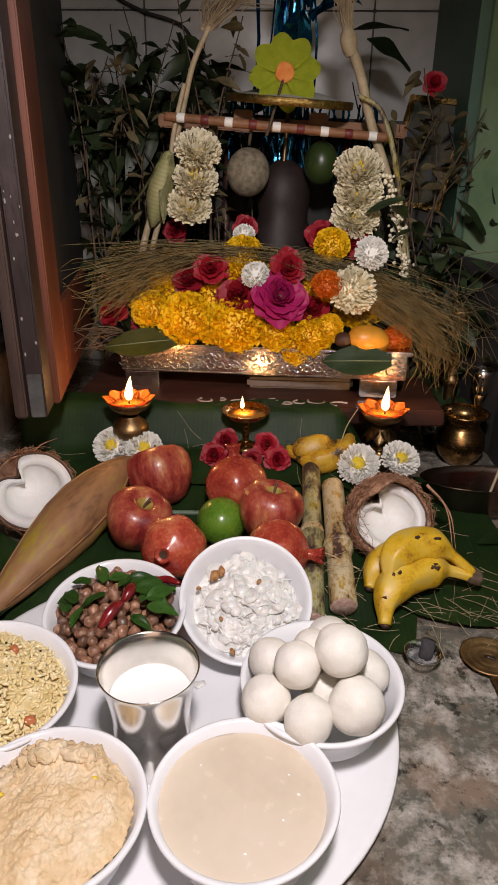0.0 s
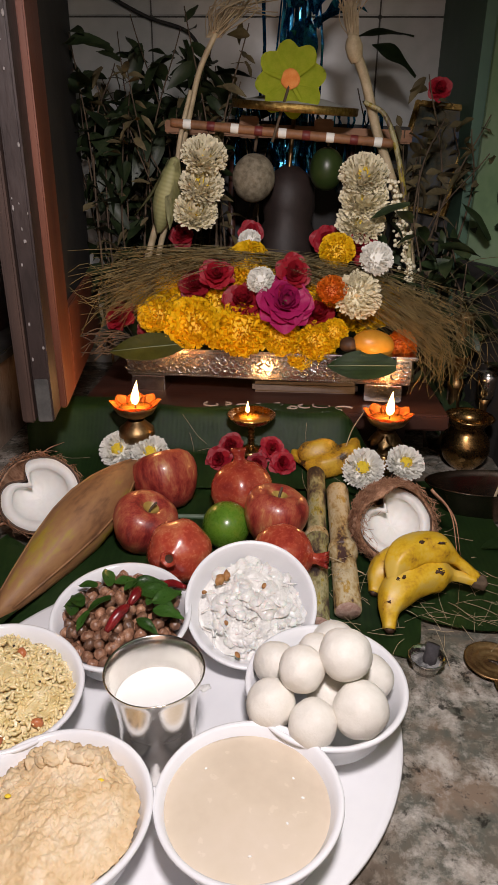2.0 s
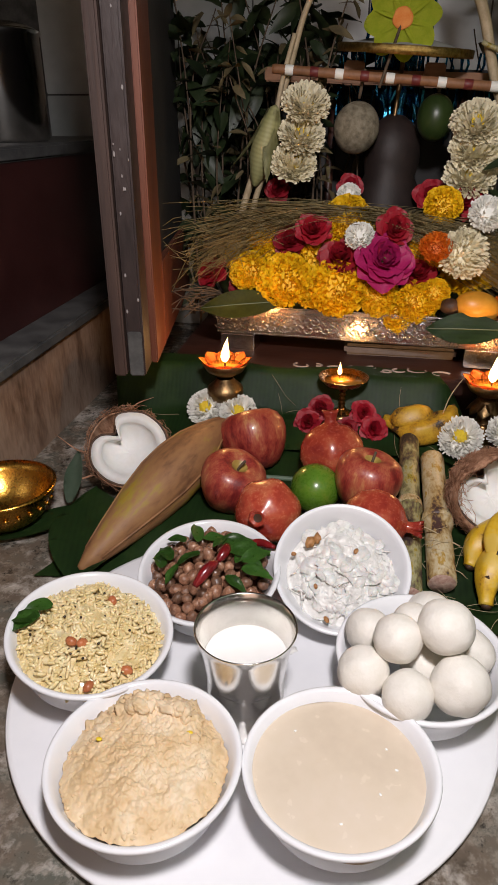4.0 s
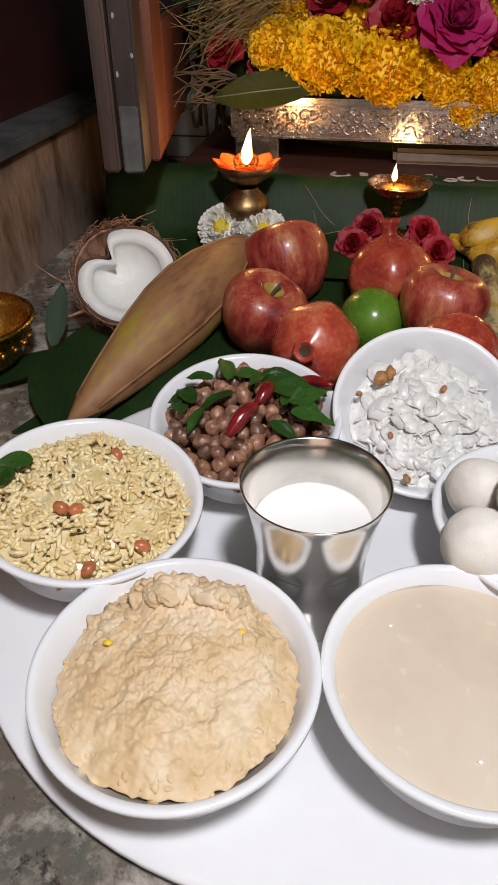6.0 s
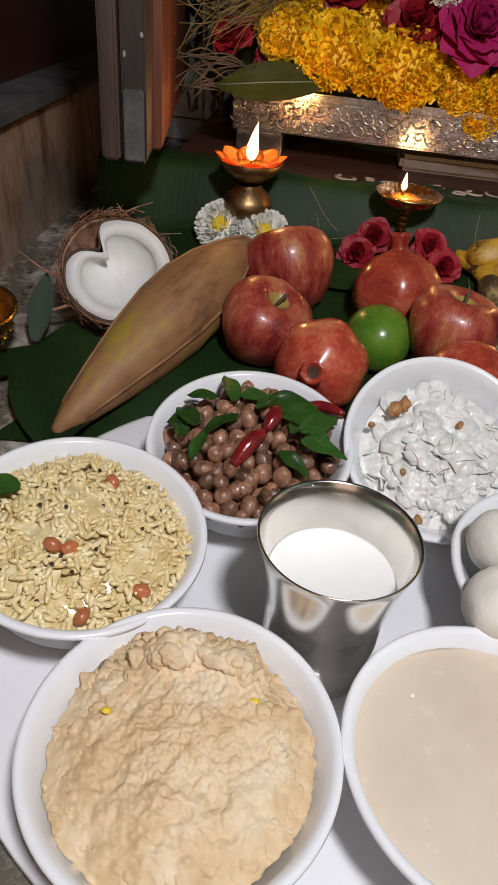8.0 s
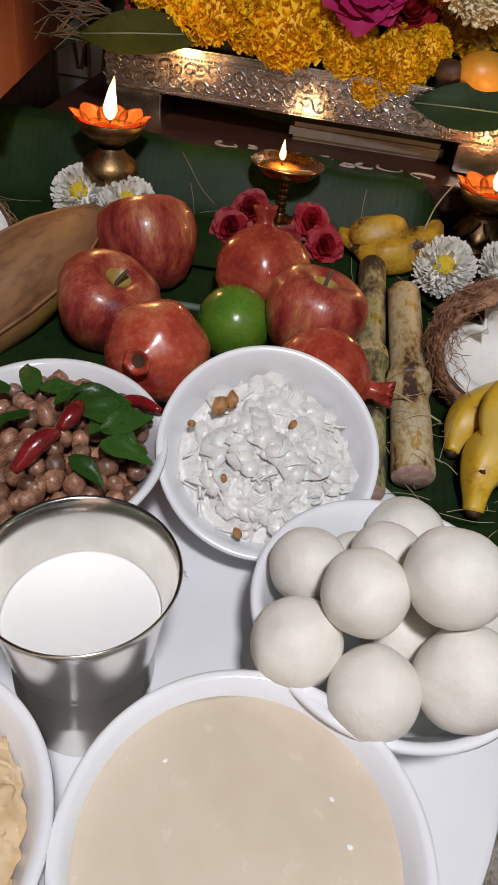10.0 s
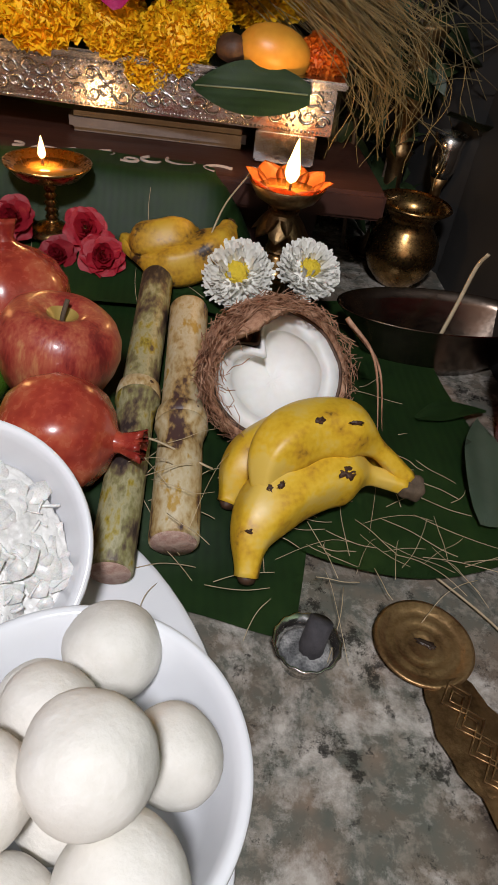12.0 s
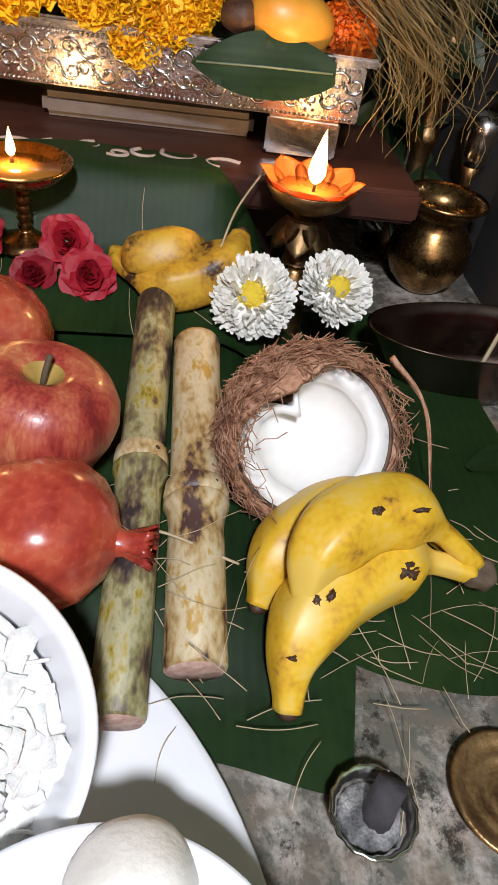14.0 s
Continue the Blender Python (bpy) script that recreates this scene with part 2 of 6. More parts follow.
M["dry_leaf"] = mat("dry_foliage", [(0.06, 0.045, 0.02), (0.14, 0.11, 0.05)], 40, 0.7, bump=0.3, rand=0.3)
M["grass"] = mat("dry_grass_stalk", [(0.10, 0.075, 0.025), (0.22, 0.165, 0.06), (0.30, 0.235, 0.10)], 60, 0.55, bump=0.1)
M["straw"] = mat("pale_straw", [(0.34, 0.26, 0.15), (0.52, 0.42, 0.27)], 60, 0.6, bump=0.2)
M["marigold"] = mat("yellow_marigold_petal", [(0.78, 0.40, 0.004), (0.86, 0.53, 0.006), (0.90, 0.62, 0.02)], 60, 0.55, bump=0.2, rand=0.08)
M["marigold_orange"] = mat("orange_marigold_petal", [(0.62, 0.11, 0.006), (0.80, 0.21, 0.01)], 60, 0.55, bump=0.2)
M["rose"] = mat("crimson_rose_petal", [(0.20, 0.004, 0.012), (0.40, 0.010, 0.024)], 50, 0.5, bump=0.2, rand=0.2)
M["magenta"] = mat("magenta_petal", [(0.32, 0.006, 0.075), (0.48, 0.018, 0.14)], 50, 0.5, bump=0.25)
M["mum_white"] = mat("white_chrysanthemum_petal", [(0.80, 0.79, 0.72), (0.89, 0.88, 0.83)], 70, 0.55, bump=0.15)
M["mum_cream"] = mat("cream_chrysanthemum_petal", [(0.82, 0.74, 0.50), (0.90, 0.85, 0.68)], 70, 0.55, bump=0.15, rand=0.06)
M["mum_heart"] = mat("yellow_flower_heart", [(0.72, 0.48, 0.01), (0.86, 0.68, 0.06)], 200, 0.6, bump=0.4)
M["clay"] = mat("orange_clay_petal", [(0.50, 0.12, 0.018), (0.66, 0.19, 0.035)], 50, 0.5, bump=0.1)
M["oil"] = mat("lamp_oil", [(0.30, 0.12, 0.02), (0.42, 0.18, 0.03)], 20, 0.06, bump=0.0)
M["flame_core"] = glow("flame_core", (1.0, 0.62, 0.22), 9)
M["board"] = mat("red_brown_board", [(0.028, 0.010, 0.007), (0.065, 0.024, 0.016)], 30, 0.45, stretch=(0.2, 1, 1), bump=0.2)
M["chalk"] = mat("white_rice_paste", [(0.20, 0.17, 0.16), (0.36, 0.33, 0.32)], 60, 0.9, bump=0.3)
M["cloth"] = mat("dark_grey_cloth", [(0.085, 0.075, 0.075), (0.14, 0.125, 0.125)], 40, 0.5, bump=0.2)
M["red_plastic"] = mat("red_plastic", [(0.42, 0.010, 0.012), (0.52, 0.018, 0.02)], 14, 0.25, bump=0.02)
M["paper"] = mat("printed_paper", [(0.62, 0.60, 0.55), (0.74, 0.72, 0.68)], 20, 0.7, bump=0.1)
M["ink"] = mat("black_ink", [(0.015, 0.015, 0.015), (0.03, 0.03, 0.03)], 30, 0.6)
M["gold_pot"] = mat("golden_metal", [(0.42, 0.20, 0.03), (0.65, 0.36, 0.07)], 40, 0.28, metal=1, bump=0.25)
M["burnt"] = mat("burnt_incense", [(0.025, 0.023, 0.026), (0.06, 0.055, 0.06)], 160, 0.85, bump=0.4)
M["ash"] = mat("grey_ash", [(0.03, 0.03, 0.032), (0.13, 0.13, 0.13), (0.35, 0.34, 0.33)], 120, 0.9, bump=0.8)
M["kumkum"] = mat("orange_powder", [(0.16, 0.05, 0.015), (0.32, 0.12, 0.03)], 90, 0.8, bump=0.6)
M["woodapple"] = mat("wood_apple_rind", [(0.09, 0.07, 0.045), (0.20, 0.17, 0.115), (0.30, 0.26, 0.19)], 140, 0.8, bump=0.5, spread=(0.25, 0.75))
M["guava"] = mat("dark_green_fruit", [(0.015, 0.03, 0.008), (0.032, 0.055, 0.013)], 20, 0.35, bump=0.05)
M["idol"] = mat("dark_clay", [(0.014, 0.008, 0.007), (0.030, 0.018, 0.015)], 40, 0.6, bump=0.3)
M["star_petal"] = mat("lime_felt_petal", [(0.42, 0.52, 0.015), (0.58, 0.62, 0.04)], 60, 0.8, bump=0.4)
M["star_heart"] = mat("orange_felt", [(0.75, 0.20, 0.03), (0.85, 0.32, 0.08)], 80, 0.8, bump=0.4)
M["foil"] = mat("blue_foil", [(0.02, 0.20, 0.42), (0.08, 0.48, 0.75)], 60, 0.2, metal=1, bump=0.6, fine=3)
M["bar_red"] = mat("dark_red_paint", [(0.10, 0.012, 0.012), (0.19, 0.03, 0.025)], 60, 0.5)
M["bar_wood"] = mat("orange_brown_wood", [(0.18, 0.075, 0.03), (0.32, 0.15, 0.07)], 40, 0.6, stretch=(0.2, 1, 1))
M["gold_trim"] = mat("gold_bead_trim", [(0.20, 0.12, 0.03), (0.45, 0.30, 0.10)], 200, 0.4, metal=1, bump=0.6)
M["cream_cloth"] = mat("cream_cloth", [(0.26, 0.27, 0.25), (0.36, 0.36, 0.33)], 30, 0.8, bump=0.3)
M["picture"] = mat("dark_picture", [(0.03, 0.05, 0.05), (0.10, 0.09, 0.06), (0.05, 0.08, 0.13)], 20, 0.15, bump=0.0)
M["maize_husk"] = striped("green_maize_husk", [(0.26, 0.26, 0.10), (0.42, 0.40, 0.20)], (0.20, 0.20, 0.07), 1200, "Z", 0.6, 0.4)
M["stain"] = mat("yellow_stain", [(0.60, 0.55, 0.30), (0.70, 0.66, 0.45)], 60, 0.5)


# ---- building helpers ----
def finish(bm, smooth=True):
    bmesh.ops.recalc_face_normals(bm, faces=bm.faces)
    for f in bm.faces:
        f.smooth = smooth
    return bm


def part(name, bm, material, parent=None, label="", m=None, smooth=True):
    """Links a bmesh as one mesh object, under a thing if there is one."""
    me = bpy.data.meshes.new(name)
    finish(bm, smooth).to_mesh(me)
    bm.free()
    for mm in material if isinstance(material, (list, tuple)) else [material]:
        me.materials.append(mm)
    return place(name, me, parent, label, m)


STAND = {"pose": Matrix()}  # how the group now being built stands in the room


def place(name, me, parent=None, label="", m=None):
    ob = new(name, me)
    if parent:
        ob.parent = parent
        if m is not None:
            ob.matrix_basis = m
    else:
        ob.matrix_basis = STAND["pose"] @ (m if m is not None else Matrix())
    if label:
        tagged(ob, label)
    return ob


def thing(name, label, category, m, group="", kind=""):
    ob = new(name)
    ob.empty_display_size = 0.02
    ob.matrix_basis = STAND["pose"] @ m
    return tagged(ob, label, category, group, kind)


def solo(name, bm, material, label, category, m=None, group="", kind="", smooth=True):
    return tagged(part(name, bm, material, None, "", m, smooth), label, category, group, kind)


def box(x0, x1, y0, y1, z0, z1, bevel=0.0, bm=None):
    own = bm is None
    bm = bm or bmesh.new()
    vs = [bm.verts.new((x, y, z)) for x in (x0, x1) for y in (y0, y1) for z in (z0, z1)]
    for a in ((0, 1, 3, 2), (4, 6, 7, 5), (0, 4, 5, 1), (2, 3, 7, 6), (0, 2, 6, 4), (1, 5, 7, 3)):
        bm.faces.new([vs[i] for i in a])
    if bevel and own:
        bmesh.ops.bevel(bm, geom=bm.edges[:], offset=bevel, segments=2, affect="EDGES")
    return bm


def lathe(profile, n=48, bm=None, wob=None):
    """A body of revolution about z from (radius, height) pairs; wob(a, i) scales the radius."""
    bm = bm or bmesh.new()
    rings = []
    for i, (r, z) in enumerate(profile):
        if r < 1e-6:
            rings.append([bm.verts.new((0, 0, z))])
            continue
        ring = []
        for k in range(n):
            a = 2 * math.pi * k / n
            s = wob(a, i) if wob else 1
            ring.append(bm.verts.new((r * s * math.cos(a), r * s * math.sin(a), z)))
        rings.append(ring)
    for p, q in zip(rings, rings[1:]):
        for k in range(n):
            j = (k + 1) % n
            if len(p) == 1 and len(q) == 1:
                continue
            if len(p) == 1:
                bm.faces.new((p[0], q[k], q[j]))
            elif len(q) == 1:
                bm.faces.new((p[k], q[0], p[j]))
            else:
                bm.faces.new((p[k], q[k], q[j], p[j]))
    return bm


def spline(pts, n):
    """Points along a smooth curve through pts."""
    p = [Vector(v) for v in pts]
    p = [2 * p[0] - p[1]] + p + [2 * p[-1] - p[-2]]
    out = []
    for i in range(1, len(p) - 2):
        for k in range(n):
            t = k / n
            a, b, c, d = p[i - 1], p[i], p[i + 1], p[i + 2]
            out.append(0.5 * ((2 * b) + (c - a) * t + (2 * a - 5 * b + 4 * c - d) * t * t + (3 * b - a - 3 * c + d) * t ** 3))
    out.append(p[-2])
    return out


def tube(pts, radius, n=8, bm=None, smooth_n=0, shape=None, cap=True, slot=0):
    """A round rod along pts; radius is a number or a function of 0..1; shape(a) scales the section."""
    bm = bm or bmesh.new()
    p = spline(pts, smooth_n) if smooth_n else [Vector(v) for v in pts]
    side = None
    rings = []
    for i, c in enumerate(p):
        d = (p[min(i + 1, len(p) - 1)] - p[max(i - 1, 0)]).normalized()
        if side is None:
            side = d.orthogonal().normalized()
        side = (side - d * side.dot(d)).normalized()
        up = d.cross(side)
        r = radius(i / (len(p) - 1)) if callable(radius) else radius
        rings.append([bm.verts.new(c + (side * math.cos(a) + up * math.sin(a)) * r * (shape(a) if shape else 1)) for a in (2 * math.pi * k / n for k in range(n))])
    for q, s in zip(rings, rings[1:]):
        for k in range(n):
            bm.faces.new((q[k], q[(k + 1) % n], s[(k + 1) % n], s[k])).material_index = slot
    if cap:
        for r in (rings[0], rings[-1]):
            bm.faces.new(r).material_index = slot
    return bm


def blob(rx, ry, rz, amount=0.0, freq=30.0, seed=0.0, sub=3):
    bm = bmesh.new()
    bmesh.ops.create_icosphere(bm, subdivisions=sub, radius=1)
    for v in bm.verts:
        k = 1 + amount * noise.noise(v.co * freq * rx + Vector((seed, seed * 1.7, -seed)))
        v.co = Vector((v.co.x * rx, v.co.y * ry, v.co.z * rz)) * k
    return bm


def blade(length, width, bend=0.2, cup=0.15, n=8, wave=0.0, tip=1.0, bm=None, m=None, thick=0.0):
    """A leaf blade along +y with a folded midrib; m places it when several share a mesh."""
    own = bm is None
    bm = bm or bmesh.new()
    rows = []
    for i in range(n + 1):
        t = i / n
        w = width * 0.5 * max(0.04, math.sin(math.pi * min(1, t * 0.93 + 0.07)) ** 0.8 * (1 - 0.25 * t * tip))
        if i == n:
            w = width * 0.01
        y, z = length * t, -bend * length * t * t
        row = []
        for s in (-1, -0.5, 0, 0.5, 1):
            zz = z + abs(s) * w * cup + wave * width * math.sin(9 * t + s * 2.0) * abs(s)
            row.append(Vector((s * w, y, zz)))
        rows.append(row)
    vs = [[bm.verts.new(m @ c if m is not None else c) for c in r] for r in rows]
    for a, b in zip(vs, vs[1:]):
        for k in range(4):
            bm.faces.new((a[k], a[k + 1], b[k + 1], b[k]))
    if own and thick:
        bmesh.ops.solidify(bm, geom=bm.faces[:], thickness=thick)
    return bm


def petal(bm, m, L, w, curl, ruffle_, seed):
    """A broad round-tipped petal along +y."""
    rows = []
    for i, (t, k) in enumerate(((0.0, 0.35), (0.4, 0.85), (0.8, 1.0), (1.0, 0.72))):
        row = []
        for s in (-1, 0, 1):
            z = curl * L * t * t + ruffle_ * L * t * math.sin(seed + s * 2.4) + 0.12 * w * abs(s)
            row.append(bm.verts.new(m @ Vector((s * w * k, L * (t - 0.06 * abs(s) * (i == 3)), z))))
        rows.append(row)
    for a, b in zip(rows, rows[1:]):
        for k in range(2):
            bm.faces.new((a[k], a[k + 1], b[k + 1], b[k]))


def petal_fine(bm, m, L, w, curl, ruffle_, seed):
    """A broad petal with a rounded, slightly rolled rim."""
    rows = []
    for i in range(7):
        t = i / 6
        k = 0.25 + 0.75 * math.sin(min(1.0, t * 1.15) * math.pi / 2)
        if i == 6:
            k = 0.62
        row = []
        for s in (-1, -0.5, 0, 0.5, 1):
            z = curl * L * t * t + ruffle_ * L * t * t * math.sin(seed + s * 3.5) + 0.22 * w * s * s - 0.10 * L * max(0, t - 0.8)
            row.append(bm.verts.new(m @ Vector((s * w * k, L * (t - 0.10 * s * s * (i > 4)), z))))
        rows.append(row)
    for a, b in zip(rows, rows[1:]):
        for k in range(4):
            bm.faces.new((a[k], a[k + 1], b[k + 1], b[k]))


def pompon(count, length, width, squash, seed, open_=0.0, spread=0.25):
    """A full flower head: petals standing out all over a dome of radius 1; open_ leaves a bare heart."""
    rr = random.Random(seed)
    bm = blob(1 - length * 0.75, 1 - length * 0.75, (1 - length * 0.75) * squash, 0.05, 5, seed, 3)
    for k in range(count):
        u = (k + 0.5) / count
        th = (0.08 + open_ + (1.62 - open_) * math.sqrt(u))
        a = k * 2.39996 + rr.uniform(-0.2, 0.2)
        d = Vector((math.sin(th) * math.cos(a), math.sin(th) * math.sin(a), math.cos(th) * squash))
        base = d * (1 - length) * rr.uniform(0.92, 1.04)
        q = Vector((d.x, d.y, d.z + 0.35)).normalized().to_track_quat("Y", "Z").to_matrix().to_4x4()
        petal(bm, Matrix.Translation(base) @ q @ pose(0, 0, 0, rr.uniform(-18, 18), rr.uniform(-40, 40), 0), length * rr.uniform(0.9, 1.15), width * rr.uniform(0.8, 1.2), rr.uniform(0, 0.3), spread, rr.uniform(0, 6))
    return bm


def aim(eye, normal, spin=0.0):
    """A pose at eye whose z axis points along normal."""
    q = Vector(normal).normalized().to_track_quat("Z", "Y").to_matrix().to_4x4()
    return Matrix.Translation(eye) @ q @ pose(0, 0, 0, 0, 0, spin)


def smooth_step(a, b, x):
    t = min(1, max(0, (x - a) / (b - a)))
    return t * t * (3 - 2 * t)


def rise(x, y):
    """Height of the leaf-covered step: flat in front, climbing to the board behind."""
    z = 0.003
    for y0, z0, y1, z1 in ((0.50, 0.003, 0.56, 0.020), (0.56, 0.020, 0.70, 0.040), (0.70, 0.040, 0.76, 0.055), (0.76, 0.055, 0.80, 0.102)):
        if y > y0:
            z = z0 + (z1 - z0) * smooth_step(y0, y1, y) if y0 != 0.56 else z0 + (z1 - z0) * min(1, (y - y0) / (y1 - y0))
    return 0.003 + (z - 0.003) * (1 - smooth_step(0.105, 0.18, x)) * (1 - 0.65 * smooth_step(-0.17, -0.24, x) * (1 - smooth_step(0.70, 0.78, y)))


# ---- structure ----
def structure(name, bm, material, label, category, smooth=False):
    return tagged(part(name, bm, material, None, "", None, smooth), label, category, "", "structure")


structure("floor", box(-0.9, 0.9, -1.2, 1.40, -0.05, 0.0), M["marble"], "polished grey brown veined marble floor", "floor")
# low marble skirting, stone ledge and maroon panel beside the altar
structure("wall_west", box(-0.45, -0.385, -1.2, 1.40, 0.0, 0.122), M["skirt"], "low brown veined marble skirting", "wall")
structure("ledge_west", box(-0.45, -0.378, -1.2, 1.40, 0.122, 0.138, 0.003), M["slab"], "dark stone ledge on the skirting", "ledge")
structure("panel_west", box(-0.47, -0.43, -1.2, 1.40, 0.138, 0.338), M["maroon"], "dark maroon painted panel", "wall")
structure("counter_west", box(-0.75, -0.425, -1.2, 1.40, 0.338, 0.356, 0.003), M["slab"], "grey stone counter edge", "counter")
# the unlit void over the counter, its darkness given as wall colour
structure("wall_far_west", box(-0.80, -0.75, -1.2, 1.40, 0.356, 1.6), M["black"], "near-black wall standing for the unlit void above the counter", "wall")
# tiled wall behind
back = structure("wall_north", box(-0.8, 0.9, 1.345, 1.40, 0.0, 1.6), M["grout"], "white glazed tile wall with dark grout", "wall")
structure("wall_east", box(0.288, 0.36, 1.06, 1.345, 0.0, 1.6), M["dark_green"], "green wall return with its shade put into a darker green", "wall")
structure("wall_east_front", box(0.36, 0.42, -1.2, 1.345, 0.0, 1.6), M["green_wall"], "light green painted plaster wall", "wall")
# two black panels added over the wall foot to keep this corner dark
structure("dark_panel_east", box(0.342, 0.3595, -1.2, 0.90, 0.0, 0.25), M["black"], "near-black panel added to darken the lower green wall", "wall")
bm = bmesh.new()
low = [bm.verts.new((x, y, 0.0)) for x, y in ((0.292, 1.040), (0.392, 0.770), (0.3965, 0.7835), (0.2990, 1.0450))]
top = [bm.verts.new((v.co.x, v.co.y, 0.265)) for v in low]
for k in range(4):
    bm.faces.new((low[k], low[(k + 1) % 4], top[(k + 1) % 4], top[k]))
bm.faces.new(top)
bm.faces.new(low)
structure("dado_splay", bm, M["black"], "near-black panel added to darken the foot of the splayed wall", "wall")
bm = bmesh.new()
low = [bm.verts.new((x, y, 0.0)) for x, y in ((0.302, 1.045), (0.40, 0.78), (0.44, 0.78), (0.44, 1.055), (0.302, 1.055))]
top = [bm.verts.new((v.co.x, v.co.y, 1.6)) for v in low]
for k in range(5):
    bm.faces.new((low[k], low[(k + 1) % 5], top[(k + 1) % 5], top[k]))
bm.faces.new(top)
bm.faces.new(low)
structure("wall_east_splay", bm, M["green_wall"], "light green splayed plaster wall", "wall")
# unseen wall behind the viewer, with an opening added to admit the world fill
for name, x0, x1, z0 in (("wall_south", -0.8, -0.45, 0.0), ("wall_south_east", 0.55, 0.9, 0.0), ("wall_south_top", -0.45, 0.55, 1.45)):
    structure(name, box(x0, x1, -1.25, -1.2, z0, 1.6), M["green_wall"], "unseen green wall round an opening added for fill light", "wall")
structure("ceiling", box(-0.8, 0.9, -1.25, 1.40, 1.6, 1.65), M["cream_cloth"], "plain dim ceiling", "ceiling")


# ---- the white plate and its bowls ----
def bowl_profile(r, h, foot):
    t = 0.0028
    return [(0, 0.004), (foot - 0.004, 0.004), (foot - 0.002, 0.0), (foot, 0.0), (foot + 0.001, 0.004), (foot + 0.010, 0.012), (r - 0.008, h - 0.016), (r - 0.003, h - 0.006), (r, h - 0.004), (r + 0.0016, h - 0.0022),
            (r + 0.0012, h - 0.0004), (r - 0.0004, h), (r - t, h - 0.0012), (r - t - 0.002, h - 0.007), (r - 0.011, h - 0.016), (foot + 0.006, 0.014), (foot - 0.003, 0.0075), (0, 0.007)]


PX, PY = -0.0526, 0.3949
R = 0.18
solo("serving_plate", lathe([(0, 0.001), (R - 0.035, 0.0), (R - 0.028, 0.002), (R - 0.002, 0.0062), (R, 0.0075), (R - 0.001, 0.009), (R - 0.004, 0.0092), (R - 0.028, 0.0058), (R - 0.034, 0.0052), (0, 0.0052)], 96), M["white_ceramic"],
     "large round white melamine plate on the floor", "plate", pose(PX, PY, 0.0))

BOWL_MESH = bpy.data.meshes.new("bowl")
_b = finish(lathe(bowl_profile(0.058, 0.043, 0.037), 96))
_b.to_mesh(BOWL_MESH)
_b.free()
BOWL_MESH.materials.append(M["white_ceramic"])
ZP = 0.0054


def bowl(x, y, what, tilt=0.0, turn=0.0, scale=1.0, lift=0.0):
    """A bowl on the plate; tilted ones lean over the front of their foot."""
    s = 0.037 * scale * math.sin(radians(tilt))
    m = pose(x, y, ZP + abs(s) + 0.0004 + lift, 0, 0, turn) @ pose(0, 0, 0, tilt, 0, 0) @ Matrix.Scale(scale, 4)
    ob = place("bowl", BOWL_MESH, None, "", m)
    tagged(ob, "white melamine bowl holding " + what, "bowl", "bowls on the plate")
    return m


def mound(radius, height, rough, freq, seed, rings=40, spokes=96, edge=0.0, power=2.2, clumps=False, ragged=0.0):
    """A heap of soft food: a domed disc with lumps."""
    bm = bmesh.new()
    rows = [[bm.verts.new((0, 0, height + rough * noise.noise(Vector((seed, 0, 0)))))]]
    for i in range(1, rings + 1):
        r = radius * i / rings
        row = []
        for k in range(spokes):
            a = 2 * math.pi * k / spokes
            wob = 1 + (0.04 * noise.noise(Vector((math.cos(a) * 2, math.sin(a) * 2, seed))) + ragged * (noise.noise(Vector((math.cos(a) * 7, math.sin(a) * 7, seed))) + 0.5 * noise.noise(Vector((math.cos(a) * 17, math.sin(a) * 17, seed))))) * (i / rings)
            c = Vector((r * wob * math.cos(a), r * wob * math.sin(a), 0))
            d = c * freq + Vector((seed, seed, seed))
            lump = noise.noise(d) + 0.5 * noise.noise(d * 2.3) + 0.3 * noise.noise(d * 5.1) if not clumps else 1.1 * noise.noise(d * 0.35) + 0.6 * noise.noise(d * 0.8) + 0.42 * noise.noise(d * 1.7) + 0.30 * noise.noise(d * 3.4) + 0.16 * noise.noise(d * 7.0) if clumps == 2 else 1.1 * noise.noise(d * 0.45) + 0.5 * noise.noise(d * 1.3) + 0.25 * noise.noise(d * 4.3) + 0.6 - 0.8 * noise.voronoi(d + Vector((noise.noise(d * 0.8), noise.noise(d * 0.9 + d), 0)))[0][0] ** 2
            z = height * (1 - (i / rings) ** power) + rough * lump * (1 - 0.5 * (i / rings) ** 4) + edge * (i / rings)
            row.append(bm.verts.new((c.x, c.y, z)))
        rows.append(row)
    for k in range(spokes):
        bm.faces.new((rows[0][0], rows[1][k], rows[1][(k + 1) % spokes]))
    for p, q in zip(rows[1:], rows[2:]):
        for k in range(spokes):
            bm.faces.new((p[k], q[k], q[(k + 1) % spokes], p[(k + 1) % spokes]))
    rim = rows[-1]
    low = [bm.verts.new((v.co.x * 0.85, v.co.y * 0.85, -0.012)) for v in rim]
    for k in range(spokes):
        bm.faces.new((rim[k], low[k], low[(k + 1) % spokes], rim[(k + 1) % spokes]))
    bm.faces.new(low)
    return bm


def grainy(bm, amount, freq):
    """Fine lumps along the normals."""
    bm.normal_update()
    for v in bm.verts:
        v.co += v.normal * amount * (noise.noise(v.co * freq) + 0.6 * noise.noise(v.co * freq * 2.1))
    return bm


